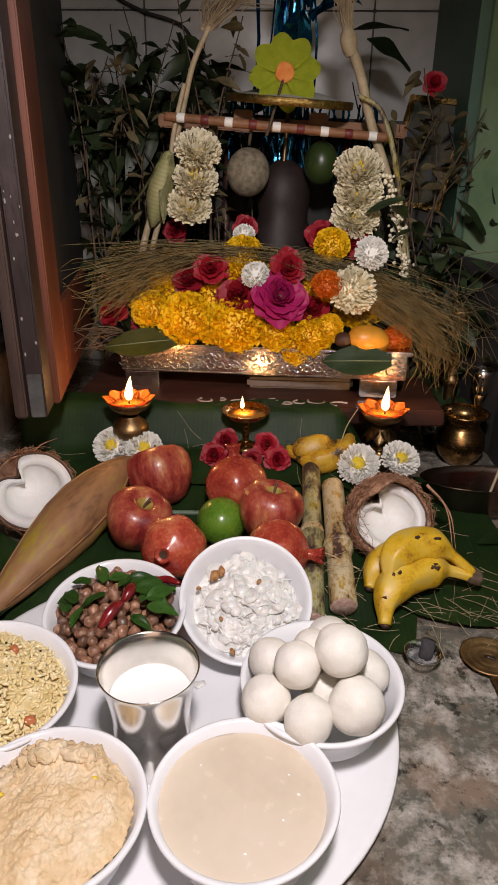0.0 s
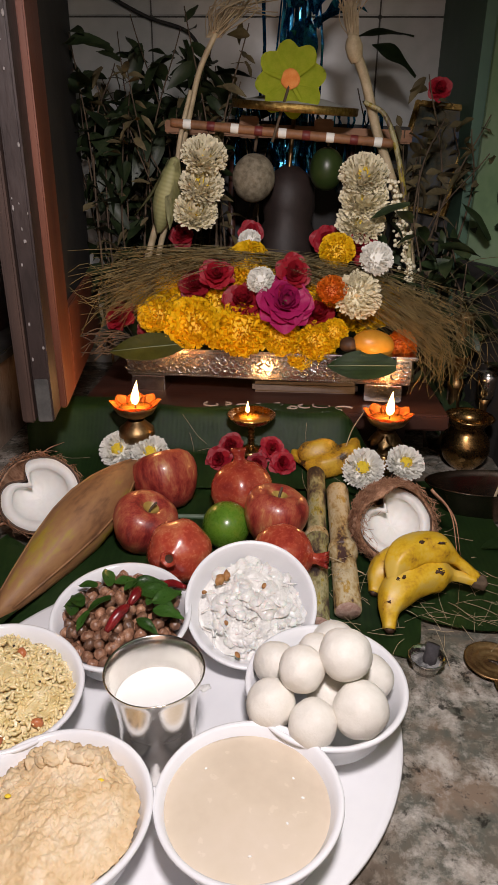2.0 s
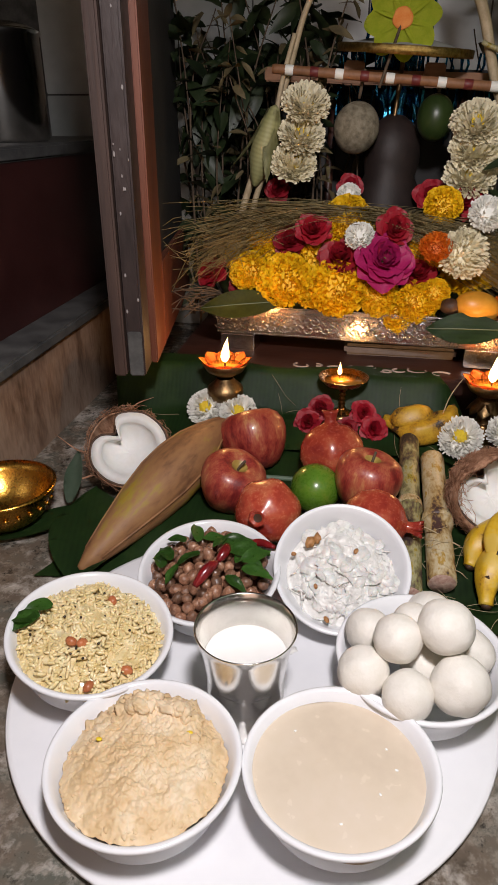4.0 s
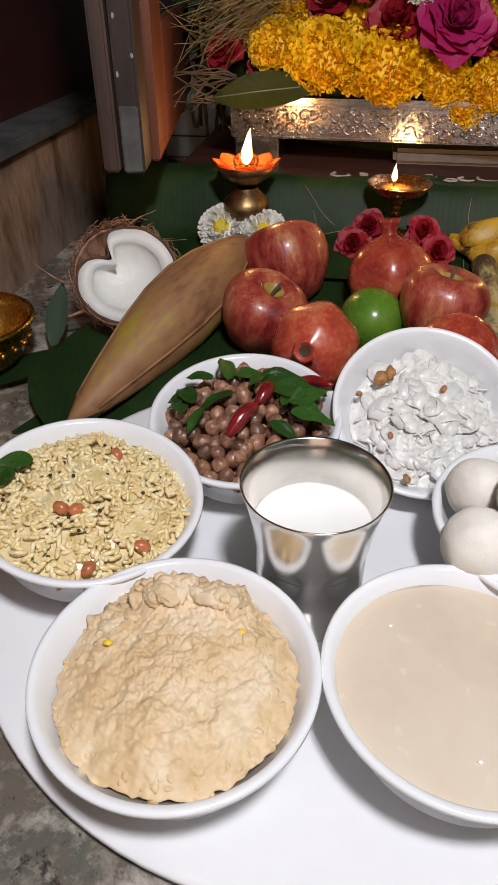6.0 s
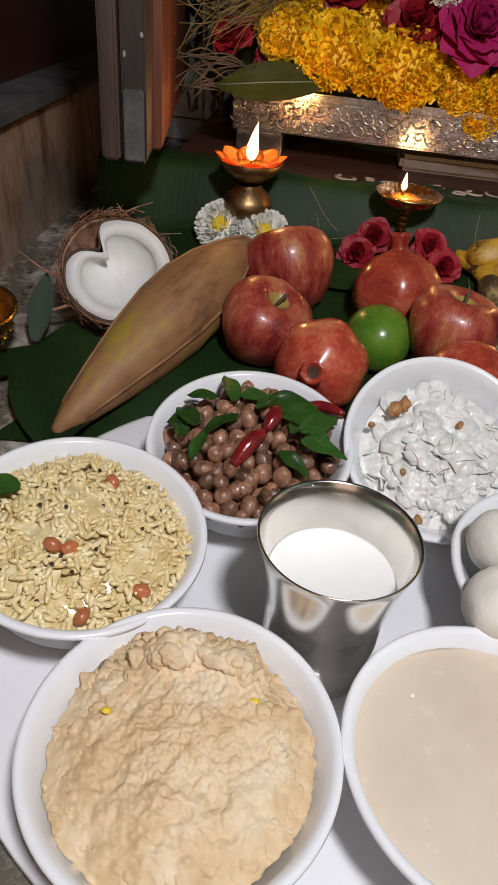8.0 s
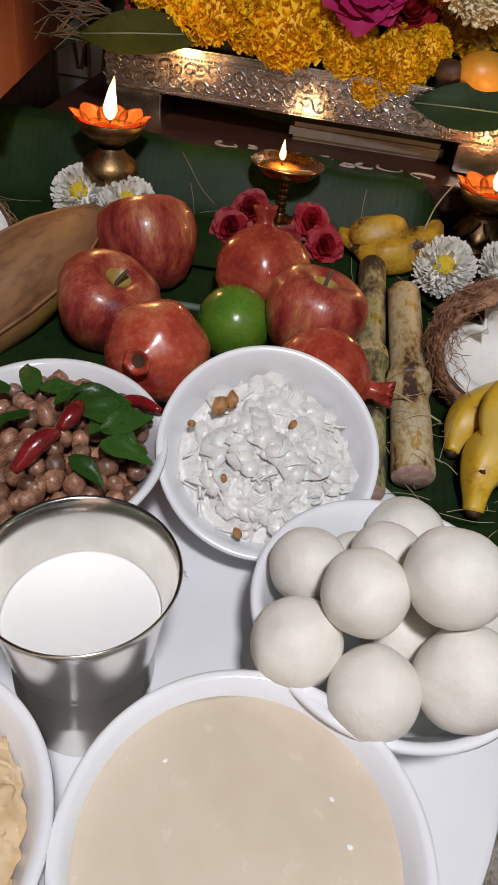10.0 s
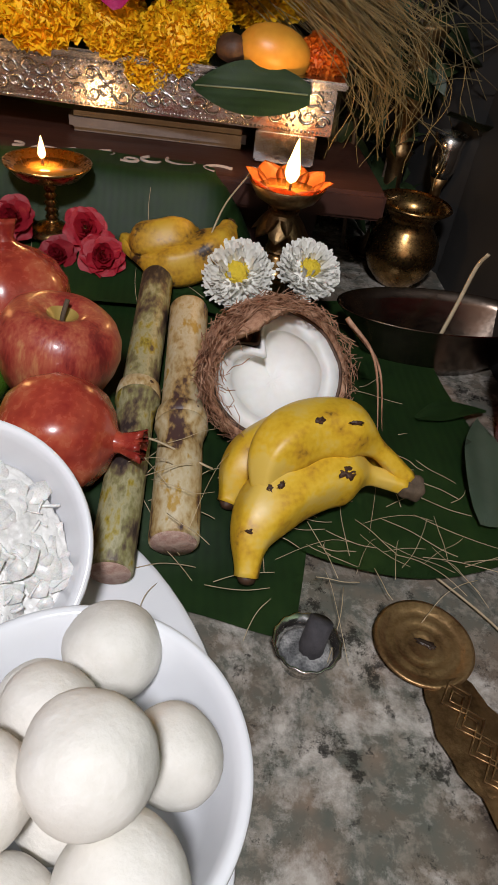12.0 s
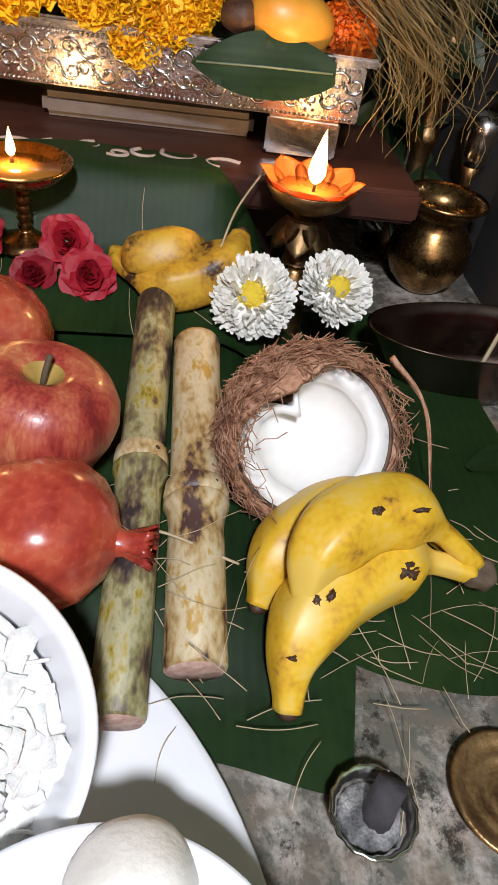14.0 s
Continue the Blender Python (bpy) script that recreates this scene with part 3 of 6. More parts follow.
def chip(bm, m, r, rr):
    """A thin, curled, ragged flake."""
    n, bend = 9, rr.uniform(-0.3, 0.3)
    sx = rr.uniform(0.6, 1.2)
    ring = []
    for k in range(n):
        a = 2 * math.pi * k / n
        q = r * rr.uniform(0.65, 1.15)
        x, y = q * sx * math.cos(a), q * math.sin(a)
        ring.append((x, y, bend * (x * x - 0.3 * y * y) / r))
    for lift in (0.0, 0.0003):
        vs = [bm.verts.new(m @ Vector((x, y, z + lift))) for x, y, z in ring]
        c = bm.verts.new(m @ Vector((0, 0, lift)))
        for k in range(n):
            bm.faces.new((c, vs[k], vs[(k + 1) % n]))
        if lift:
            for k in range(n):
                bm.faces.new((low[k], low[(k + 1) % n], vs[(k + 1) % n], vs[k]))
        low = vs


# beige sweet, heaped
m = bowl(-0.0993, 0.2802, "a heap of beige payasam", 0, 0, 0.985)
bm = grainy(mound(0.0500, 0.0090, 0.0034, 100, 3.1, 130, 300, edge=-0.003, power=4.0, clumps=2, ragged=0.035), 0.0005, 300)
for v in bm.verts:
    if v.co.z > -0.008:
        v.co.z += 0.014 * math.exp(-((v.co.x + 0.013) ** 2 + (v.co.y - 0.036) ** 2) / 0.00012) + 0.012 * math.exp(-((v.co.x - 0.013) ** 2 + (v.co.y - 0.035) ** 2) / 0.00012)
rng = random.Random(61)
tops = [v.co.copy() for v in bm.verts if v.co.z > -0.004]
pay = solo("payasam", bm, M["payasam"], "lumpy beige sweet rice payasam heaped in a bowl", "payasam", m @ pose(0, 0, 0.0362))
for x, y in ((-0.030, 0.004), (0.024, 0.018)):
    part("yellow_fleck", blob(0.0022, 0.0014, 0.0012, 0.3, 300, x * 99, 2), M["mum_heart"], pay, "small yellow fleck", pose(x, y, 0.0100 - 1.6 * (x * x + y * y)))

bm = bmesh.new()
tops = [c for c in tops if c.length > 0.034 and (c.y > -0.01 or c.length > 0.043)]
far = [c for c in tops if c.y > 0.014]
for k in range(460):
    c = rng.choice(far if k < 90 else tops)
    size = rng.uniform(1.3, 2.0) if k < 90 else 1.0
    g = blob(size * rng.uniform(0.0018, 0.0040), size * rng.uniform(0.0016, 0.0030), size * rng.uniform(0.0014, 0.0022), 0.55, 330, k * 2.7, 3 if k < 90 else 2)
    turn = pose(c.x * 0.96, c.y * 0.96, c.z - 0.0014, rng.uniform(-30, 30), rng.uniform(-30, 30), rng.uniform(0, 360))
    moved = {v: bm.verts.new(turn @ v.co) for v in g.verts}
    for f in g.faces:
        bm.faces.new([moved[v] for v in f.verts])
    g.free()
tagged(part("clump_rest", bm, M["payasam"], pay, "soft clumps of mashed rice"), "", "", "", "stuff")

# smooth pale kheer
m = bowl(0.0172, 0.2942, "smooth pale beige kheer", 2.0, -111.7, 0.975)
bm = mound(0.0548, 0.0003, 0.0002, 90, 7.0, 20, 72, power=6)
kheer = solo("kheer", bm, M["kheer"], "smooth pale beige kheer filling a bowl", "kheer", pose(0.0162, 0.2946, 0.0405) @ Matrix.Scale(0.97, 4))

for x, y in ((0.028, 0.020), (0.034, 0.006), (0.024, -0.012), (-0.030, 0.024), (0.002, -0.034)):
    part("white_fleck", blob(0.0011, 0.0008, 0.0004, 0.4, 300, x * 70, 2), M["milk"], kheer, "tiny white fleck", pose(x, y, 0.0006, 0, 0, x * 5000))

# tamarind rice with grains lying every way
m = bowl(-0.1728, 0.3715, "yellow tamarind rice", 8.4, 61.6, 1.0, 0.002)
RICE = m @ pose(0, 0, 0.034, 0, 0, -82)


def rice_height(x, y):
    r = math.hypot(x, y) / 0.052
    return 0.016 * (1 - r ** 2.4) - 0.002 + 0.0035 * noise.noise(Vector((x * 60, y * 60, 1.3)))


bm = mound(0.0525, 0.0148, 0.003, 60, 1.3, 24, 64, edge=-0.003)
rice = solo("tamarind_rice", bm, M["rice"], "yellow tamarind rice with peanuts and mustard seeds in a bowl", "rice", RICE)
rng = random.Random(5)
bm = bmesh.new()
for _ in range(1100):
    a, r = rng.uniform(0, 2 * math.pi), 0.0525 * math.sqrt(rng.random())
    x, y = r * math.cos(a), r * math.sin(a)
    d = Vector((rng.uniform(-1, 1), rng.uniform(-1, 1), rng.uniform(-0.5, 0.5))).normalized() * rng.uniform(0.0026, 0.0040)
    c = Vector((x, y, rice_height(x, y) + rng.uniform(-0.0006, 0.0016)))
    tube([c - d, c - d * 0.55, c + d * 0.5, c + d], lambda t: 0.00150 * (0.35 + 2.6 * t * (1 - t)), 5, bm)
grains = part("grain_rest", bm, M["rice"], rice)
tagged(grains, "loose cooked rice grains", "", "", "stuff")
for k in range(30):
    a, r = rng.uniform(0, 6.28), 0.046 * math.sqrt(rng.random())
    x, y = r * math.cos(a), r * math.sin(a)
    part("mustard_seed", blob(0.0011, 0.0011, 0.0011, 0, 1, 0, 1), M["mustard"], rice, "", pose(x, y, rice_height(x, y) + 0.0016))
for x, y in ((0.0081, -0.0179), (0.001, -0.021), (-0.004, 0.028), (0.043, -0.012), (0.030, -0.036)):
    part("peanut", blob(0.0045, 0.0033, 0.0032, 0.15, 200, x, 2), M["peanut"], rice, "", pose(x, y, rice_height(x, y) + 0.002, 20, 10, 300 * x * 30))
for x, y, rz in ((-0.034, -0.004, 110), (-0.036, -0.014, 150), (-0.034, -0.020, 100)):
    part("curry_leaf", blade(0.024, 0.016, 0.3, 0.25, thick=0.0005), M["curry_leaf"], rice, "dark green curry leaf", pose(x, y, 0.0125, -4, 0, rz))

# brown chickpeas with chillies and curry leaves
m = bowl(-0.0995, 0.4622, "brown chickpeas with chillies", 10, 0, 0.99)
CH = m @ pose(0, 0, 0.028)
sundal = thing("chickpea_sundal", "brown chickpeas tossed with red chillies and curry leaves", "chickpeas", CH)
part("bed", mound(0.046, 0.004, 0.002, 80, 9, 14, 40), M["chickpea"], sundal)
pea = bpy.data.meshes.new("chickpea")
_b = finish(blob(0.0058, 0.0052, 0.0050, 0.10, 150, 2.0, 2))
for v in _b.verts:
    if v.co.x > 0.004:
        v.co.x += 0.0012
_b.to_mesh(pea)
_b.free()
pea.materials.append(M["chickpea"])
rng = random.Random(11)
spots = []
while len(spots) < 105:
    a, r = rng.uniform(0, 6.283), 0.049 * math.sqrt(rng.random())
    x, y = r * math.cos(a), r * math.sin(a)
    z = 0.005 + 0.011 * (1 - (r / 0.05) ** 2) + rng.uniform(-0.002, 0.003)
    if all((x - p) ** 2 + (y - q) ** 2 + (z - s) ** 2 > 0.0078 ** 2 for p, q, s in spots) or rng.random() < 0.002:
        spots.append((x, y, z))
        place("chickpea", pea, sundal, "", pose(x, y, z, rng.uniform(0, 360), rng.uniform(0, 360), rng.uniform(0, 360)) @ Matrix.Scale(rng.uniform(0.88, 1.08), 4))
for pts, r in (([(-0.006, -0.026, 0.020), (0.002, -0.012, 0.026), (0.008, -0.002, 0.025)], 0.0052), ([(0.008, 0.000, 0.024), (0.012, 0.010, 0.026), (0.012, 0.020, 0.023)], 0.0050), ([(0.024, 0.030, 0.016), (0.038, 0.032, 0.018), (0.052, 0.026, 0.020)], 0.0036)):
    part("red_chilli", tube(pts, lambda t, r=r: r * (0.45 + 2.0 * t * (1 - t)), 10, None, 6), M["chilli"], sundal, "shiny dried red chilli")
for x, y, rz, L in ((-0.016, 0.026, 20, 0.022), (-0.012, 0.032, -60, 0.018), (-0.030, 0.028, 80, 0.016), (0.018, 0.016, -75, 0.030), (0.034, 0.004, -50, 0.024), (0.036, -0.006, -100, 0.022), (0.030, 0.000, -10, 0.020), (-0.038, -0.004, 40, 0.022), (-0.040, 0.006, 100, 0.016), (0.002, 0.018, -30, 0.016), (-0.030, -0.012, 160, 0.016), (0.040, 0.012, -130, 0.018), (0.036, -0.006, -75, 0.020), (0.006, 0.030, -80, 0.026), (-0.046, -0.016, 20, 0.022), (-0.010, 0.006, 110, 0.020), (0.022, -0.020, -120, 0.018)):
    part("curry_leaf", blade(L * 1.2, L * 0.6, 0.25, 0.3, 8, 0.06, thick=0.0005), M["curry_leaf"], sundal, "glossy green curry leaf", pose(x * 0.8, y * 0.75, 0.0285 - 0.14 * (x * x + y * y) ** 0.5, rng.uniform(-12, 10), rng.uniform(-20, 20), rz))

# coconut flakes, in a bowl that leans on the fruit behind
m = bowl(0.0070, 0.4917, "white coconut flakes", 34, 4, 0.945)
CO = m @ pose(0, -0.004, 0.024)
flakes = solo("grated_coconut", grainy(mound(0.0475, 0.012, 0.0045, 120, 4.2, 70, 150, edge=0.003, clumps=True), 0.0006, 500), M["flake"], "moist white coconut flakes and shreds with golden nuts", "flakes", CO)
bm = bmesh.new()
rng = random.Random(8)
for _ in range(60):
    a, r = rng.uniform(0, 6.283), 0.046 * math.sqrt(rng.random())
    L, t = rng.uniform(0.002, 0.0065), rng.uniform(0, 6.283)
    c = Vector((r * math.cos(a), r * math.sin(a), 0.0135 * (1 - (r / 0.05) ** 2) + 0.0035))
    d = Vector((math.cos(t), math.sin(t), rng.uniform(-0.25, 0.25))) * L
    tube([c - d, c + Vector((rng.uniform(-1, 1), rng.uniform(-1, 1), 1)) * 0.0009, c + d], rng.uniform(0.0004, 0.0010), 6, bm, 3)
for _ in range(105):
    a, r = rng.uniform(0, 6.283), 0.046 * math.sqrt(rng.random())
    c = Vector((r * math.cos(a), r * math.sin(a), 0.0135 * (1 - (r / 0.05) ** 2) + rng.uniform(0.0015, 0.0038)))
    chip(bm, Matrix.Translation(c) @ pose(0, 0, 0, rng.gauss(0, 9), rng.gauss(0, 9), rng.uniform(0, 360)), rng.uniform(0.0030, 0.0100), rng)
tagged(part("shred_rest", bm, M["chip"], flakes, "thin white coconut chips and shreds", None, True), "", "", "", "stuff")
for x, y, s in ((-0.028, 0.026, 0.0062), (-0.022, 0.030, 0.0048), (0.012, 0.020, 0.0028), (-0.042, 0.014, 0.0025), (-0.022, -0.014, 0.0026), (-0.012, -0.042, 0.0030)):
    part("nut_piece", blob(s, s * 0.7, s * 0.6, 0.5, 260, x * 90, 2), M["walnut"], flakes, "golden fried nut piece", pose(x, y, 0.015, 0, 0, x * 4000))

# steamed rice balls
bowl(0.068, 0.3925, "steamed white rice balls", 3, 0, 1.005)
BALLS = [(0.0773, 0.4335, 0.0490, 0.0180), (0.0784, 0.3755, 0.0885, 0.0184), (0.0485, 0.3720, 0.0771, 0.0164), (0.0303, 0.3965, 0.0590, 0.0160), (0.0279, 0.3644, 0.0515, 0.0178), (0.0563, 0.3486, 0.0513, 0.0171), (0.0886, 0.3544, 0.0603, 0.0192), (0.1010, 0.3930, 0.0535, 0.0162), (0.0700, 0.3800, 0.0480, 0.0165), (0.0560, 0.4130, 0.0440, 0.0165), (0.0620, 0.4000, 0.0660, 0.0160)]
for k, (x, y, z, r) in enumerate(BALLS):
    solo("rice_ball", grainy(blob(r * 1.02, r, r * 0.97, 0.07, 75, k * 3.3, 5), 0.00016, 900), M["rice_ball"], "smooth white steamed rice ball in a bowl", "rice ball", pose(x, y, z, k * 40, k * 25, k * 70), "rice balls in the bowl")

# steel tumbler of milk
H, T = 0.0785, 0.0009
tumbler = thing("steel_tumbler", "shiny stainless steel tumbler half full of milk", "tumbler", pose(-0.0510, 0.3544, ZP) @ Matrix.Diagonal((0.96, 0.96, 1.055, 1)))
prof = [(0, 0.002), (0.0235, 0.002), (0.0250, 0.0), (0.0258, 0.002), (0.0258, 0.008), (0.0268, 0.0105), (0.0270, 0.022)]
for k in range(5):
    z = 0.024 + k * 0.0035
    prof += [(0.0277, z), (0.0272, z + 0.0017)]
prof += [(0.0285, 0.046), (0.0305, 0.060), (0.0335, 0.072), (0.0350, 0.0772), (0.0357, 0.0783), (0.0352, 0.0790), (0.0343, 0.0780), (0.0327, 0.072), (0.0297, 0.060), (0.0277, 0.046), (0.0262, 0.020), (0.0240, 0.004), (0, 0.0035)]
part("cup", lathe(prof, 80), M["steel"], tumbler)
part("milk", lathe([(0, 0.0555), (0.0280, 0.0555), (0.0289, 0.0560), (0.0262, 0.030), (0, 0.030)], 64), M["milk"], tumbler, "white milk")
for x, y, r in ((-0.206, 0.330, 0.0012), (-0.196, 0.312, 0.0010), (-0.198, 0.300, 0.0022)):
    solo("food_speck", blob(r, r * 0.8, 0.0006, 0.3, 200, x * 50, 2), M["stain"], "tiny food smear on the white plate", "stain", pose(x, y, 0.0062))
solo("flake_crumb", blob(0.0050, 0.0036, 0.0010, 0.6, 260, 1.0, 3), M["flake"], "small white coconut crumb fallen on the plate", "crumb", pose(-0.026, 0.423, 0.0062, 0, 0, 25))


# ---- banana leaves spread on the floor and up the step ----
def leaf_sheet(x0, x1, y0, y1, front, back, left, right, nx=70, ny=50, lift=0.0, seed=0.0):
    """A broad leaf blade laid over the step; four functions trim its edges."""
    bm = bmesh.new()
    rows = []
    for j in range(ny + 1):
        v = j / ny
        row = []
        for i in range(nx + 1):
            u = i / nx
            x = x0 + (x1 - x0) * u
            y = (y0 + front(u)) * (1 - v) + (y1 + back(u)) * v
            x = x + left(v) * (1 - u) + right(v) * u
            z = rise(x, y) + lift + 0.0004 * math.sin(90 * x) * math.sin(5 * y + seed) + 0.004 * noise.noise(Vector((x * 9, y * 9, seed))) * smooth_step(0.0, 0.25, v)
            row.append(bm.verts.new((x, y, max(0.0015 + lift, z))))
        rows.append(row)
    for a, b in zip(rows, rows[1:]):
        for k in range(nx):
            bm.faces.new((a[k], a[k + 1], b[k + 1], b[k]))
    bmesh.ops.solidify(bm, geom=bm.faces[:], thickness=-0.0006)
    return bm


def wavy(a, f, s):
    return lambda u: a * noise.noise(Vector((u * f, s, 0.5)))


leaf_main = solo("banana_leaf", leaf_sheet(-0.275, 0.156, 0.480, 0.812, lambda u: 0.006 * math.sin(u * 9) - 0.012 * smooth_step(0.85, 1, u), wavy(0.03, 4, 1.0), lambda v: 0.05 * math.sin(v * 3.1) - 0.02 * v, lambda v: 0.02 * math.sin(v * 4)), M["leaf"],
                 "broad glossy dark green banana leaf under the fruit", "banana leaf", None, "banana leaves under the offering")
solo("banana_leaf", leaf_sheet(0.155, 0.292, 0.508, 0.80, lambda u: 0.02 * (2 * u - 1) ** 2, wavy(0.02, 3, 5.0), lambda v: 0.006 * math.sin(v * 9), lambda v: 0.006 * math.sin(v * 7), 40, 40, 0.004, 2.0), M["leaf"],
     "banana leaf with a cut front edge under the bananas", "banana leaf", None, "banana leaves under the offering")
solo("banana_leaf", leaf_sheet(-0.300, 0.235, 0.690, 0.818, wavy(0.03, 3, 8.0), lambda u: 0.012 * math.sin(u * 12), lambda v: 0.05 * (1 - v) ** 2, lambda v: 0.0, 60, 30, 0.005, 4.0), M["leaf"],
     "dark green banana leaf rising to the altar board", "banana leaf", None, "banana leaves under the offering")
bm = tube([(-0.26, 0.655, rise(-0.26, 0.655) + 0.001), (-0.05, 0.650, rise(0, 0.65) + 0.001), (0.14, 0.640, rise(0.14, 0.64) + 0.001)], 0.003, 8, None, 10)
part("midrib", bm, M["leaf_back"], leaf_main, "pale leaf midrib")
for pts, w in ((((-0.228, 0.476, 0.012), (-0.255, 0.545, 0.020), (-0.262, 0.61, 0.022)), 0.075), (((-0.335, 0.525, 0.006), (-0.285, 0.566, 0.018), (-0.255, 0.60, 0.024)), 0.035)):
    a, b = Vector(pts[0]), Vector(pts[2])
    solo("leaf_strip", blade((b - a).length * 1.05, w, 0.02, 0.08, 12, 0.03, 0.2, thick=0.0006), M["leaf"], "torn strip of green banana leaf on the floor", "leaf", pose(*a, 5, 0, math.degrees(math.atan2(-(b - a).x, (b - a).y))))
solo("grey_leaf", blade(0.075, 0.022, 0.1, 0.25, 10, 0.03, thick=0.0006), M["leaf_back"], "pale grey green leaf leaning on the coconut", "leaf", pose(-0.288, 0.595, 0.012, 28, 0, 12))
solo("grey_leaf", blade(0.105, 0.034, 0.06, 0.2, 10, 0.05, thick=0.0006), M["leaf_back"], "pale underside of a cut leaf beside the basket", "leaf", pose(0.274, 0.543, 0.012, 4, 8, -14))
solo("small_leaf", blade(0.06, 0.022, 0.25, 0.2, 8, 0.05, thick=0.0005), M["leaf"], "small curled green leaf", "leaf", pose(0.255, 0.640, 0.012, 10, 0, -70))


# ---- fruit ----
def apple(x, y, z, r, lean, label):
    prof = [(0, -0.78), (0.10, -0.82), (0.22, -0.88), (0.38, -0.86), (0.62, -0.70), (0.82, -0.42), (0.95, -0.08), (1.0, 0.20), (0.97, 0.46), (0.86, 0.68), (0.66, 0.82), (0.46, 0.86), (0.30, 0.80), (0.18, 0.70), (0.08, 0.60), (0, 0.57)]
    ob = thing("apple", label, "apple", pose(x, y, z, *lean), "apples on the leaf")
    part("skin", lathe([(a * r, b * r) for a, b in prof], 40, None, lambda a, i: 1 + 0.02 * math.cos(5 * a)), M["apple"], ob)
    part("dimple", lathe([(0.25 * r, 0.765 * r), (0.18 * r, 0.706 * r), (0.08 * r, 0.606 * r), (0, 0.578 * r)], 24), M["apple_hole"], ob, "russet yellow stem hollow")
    part("stem", tube([(0, 0, 0.56 * r), (0.02 * r, 0, 0.75 * r), (0.10 * r, 0, 0.98 * r)], 0.04 * r, 7, None, 4), M["twig"], ob, "short brown stem")
    return ob


def pomegranate(x, y, z, r, lean, label, crown=1.0):
    prof = [(0, -0.93), (0.30, -0.90), (0.62, -0.73), (0.88, -0.42), (1.0, 0.0), (0.95, 0.36), (0.78, 0.66), (0.52, 0.86), (0.28, 0.95), (0.19, 1.0)]
    ob = thing("pomegranate", label, "pomegranate", pose(x, y, z, *lean), "pomegranates on the leaf")
    part("rind", lathe([(a * r, b * r) for a, b in prof], 40, None, lambda a, i: 1 + 0.035 * math.cos(6 * a + i * 0.2)), M["pomegranate"], ob)
    part("crown", lathe([(0.20 * r, 0.96 * r), (0.17 * r, 1.08 * r), (0.22 * r, (1.05 + 0.20 * crown) * r), (0.26 * r, (1.05 + 0.30 * crown) * r), (0.18 * r, (1.04 + 0.18 * crown) * r), (0.12 * r, 1.05 * r), (0, 1.0 * r)], 24, None, lambda a, i: 1 + ((0.05 + 0.10 * crown * (crown > 1)) * math.cos(6 * a) if i in (2, 3) else 0)), M["pomegranate"], ob, "ragged calyx crown")
    part("crown_hollow", lathe([(0.13 * r, 1.07 * r), (0, 1.04 * r)], 16), M["bruise"], ob, "dark dry calyx hollow")
    return ob


apple(-0.099, 0.680, 0.062, 0.038, (-28, -20, 0), "large dark red apple beside the dry cob")
apple(-0.110, 0.602, 0.050, 0.034, (20, 15, 30), "red streaked apple tilted on the leaf")
apple(0.0265, 0.606, 0.063, 0.0335, (8, 6, 70), "red and yellow apple with its stem up")
pomegranate(-0.0640, 0.551, 0.053, 0.0315, (68, -25, 0), "shiny red pomegranate with its calyx forward", 0.35)
pomegranate(-0.0105, 0.662, 0.061, 0.0360, (-20, 8, 40), "pale orange red pomegranate before the small lamp")
pomegranate(0.0340, 0.556, 0.049, 0.0315, (10, 88, 0), "orange pomegranate with a pointed calyx", 1.35)
lime = thing("lime", "glossy green lime with a yellow patch", "lime", pose(-0.024, 0.610, 0.048, 70, 20, 0) @ Matrix.Scale(1.14, 4))
part("rind", lathe([(0, -0.026), (0.004, -0.0248), (0.010, -0.0225), (0.018, -0.015), (0.0222, -0.004), (0.0222, 0.005), (0.018, 0.015), (0.010, 0.0215), (0.005, 0.0235), (0, 0.024)], 40), M["lime"], lime)
part("stem_scar", blob(0.003, 0.003, 0.001, 0.2, 100, 1, 2), M["twig"], lime, "", pose(0, 0, -0.0257))


def cane(a, b, r, node, material, label):
    """A cut length of sugarcane with one swollen node ring."""
    a, b = Vector(a), Vector(b)
    L = (b - a).length
    ob = thing("sugarcane", label, "sugarcane", aim(a, b - a), "sugarcane lengths")
    prof = [(0, 0), (r * 0.94, 0), (r, 0.0012), (r * 1.01, L * 0.3), (r * 0.97, node - 0.014), (r * 1.0, node - 0.007), (r * 1.12, node - 0.003), (r * 1.15, node), (r * 1.06, node + 0.002), (r * 1.02, node + 0.008), (r * 0.98, node + 0.013), (r * 0.95, L * 0.75), (r * 0.95, L - 0.003), (r * 0.88, L), (0, L)]
    part("stalk", lathe(prof, 28, None, lambda t, i: 1 + 0.03 * math.cos(2 * t + i)), material, ob)
    part("node_ring", lathe([(r * 1.07, node + 0.0015), (r * 1.17, node + 0.003), (r * 1.12, node + 0.0095), (r * 1.0, node + 0.011)], 28), M["cane_pale"], ob, "pale waxy node ring")
    part("cut_end", lathe([(0, -0.0012), (r * 0.86, -0.0010), (r * 0.93, 0.0006)], 28), M["cane_cut"], ob, "pink fibrous cut end")
    for k in range(3):
        part("eye", blob(0.0022, 0.0022, 0.0016, 0.2, 100, k, 2), M["bruise"], ob, "dark bud scar", pose(r * 1.04 * math.cos(2.1 * k - 2.0), r * 1.04 * math.sin(2.1 * k - 2.0), node + 0.006, 0, 80, math.degrees(2.1 * k - 2.0)))


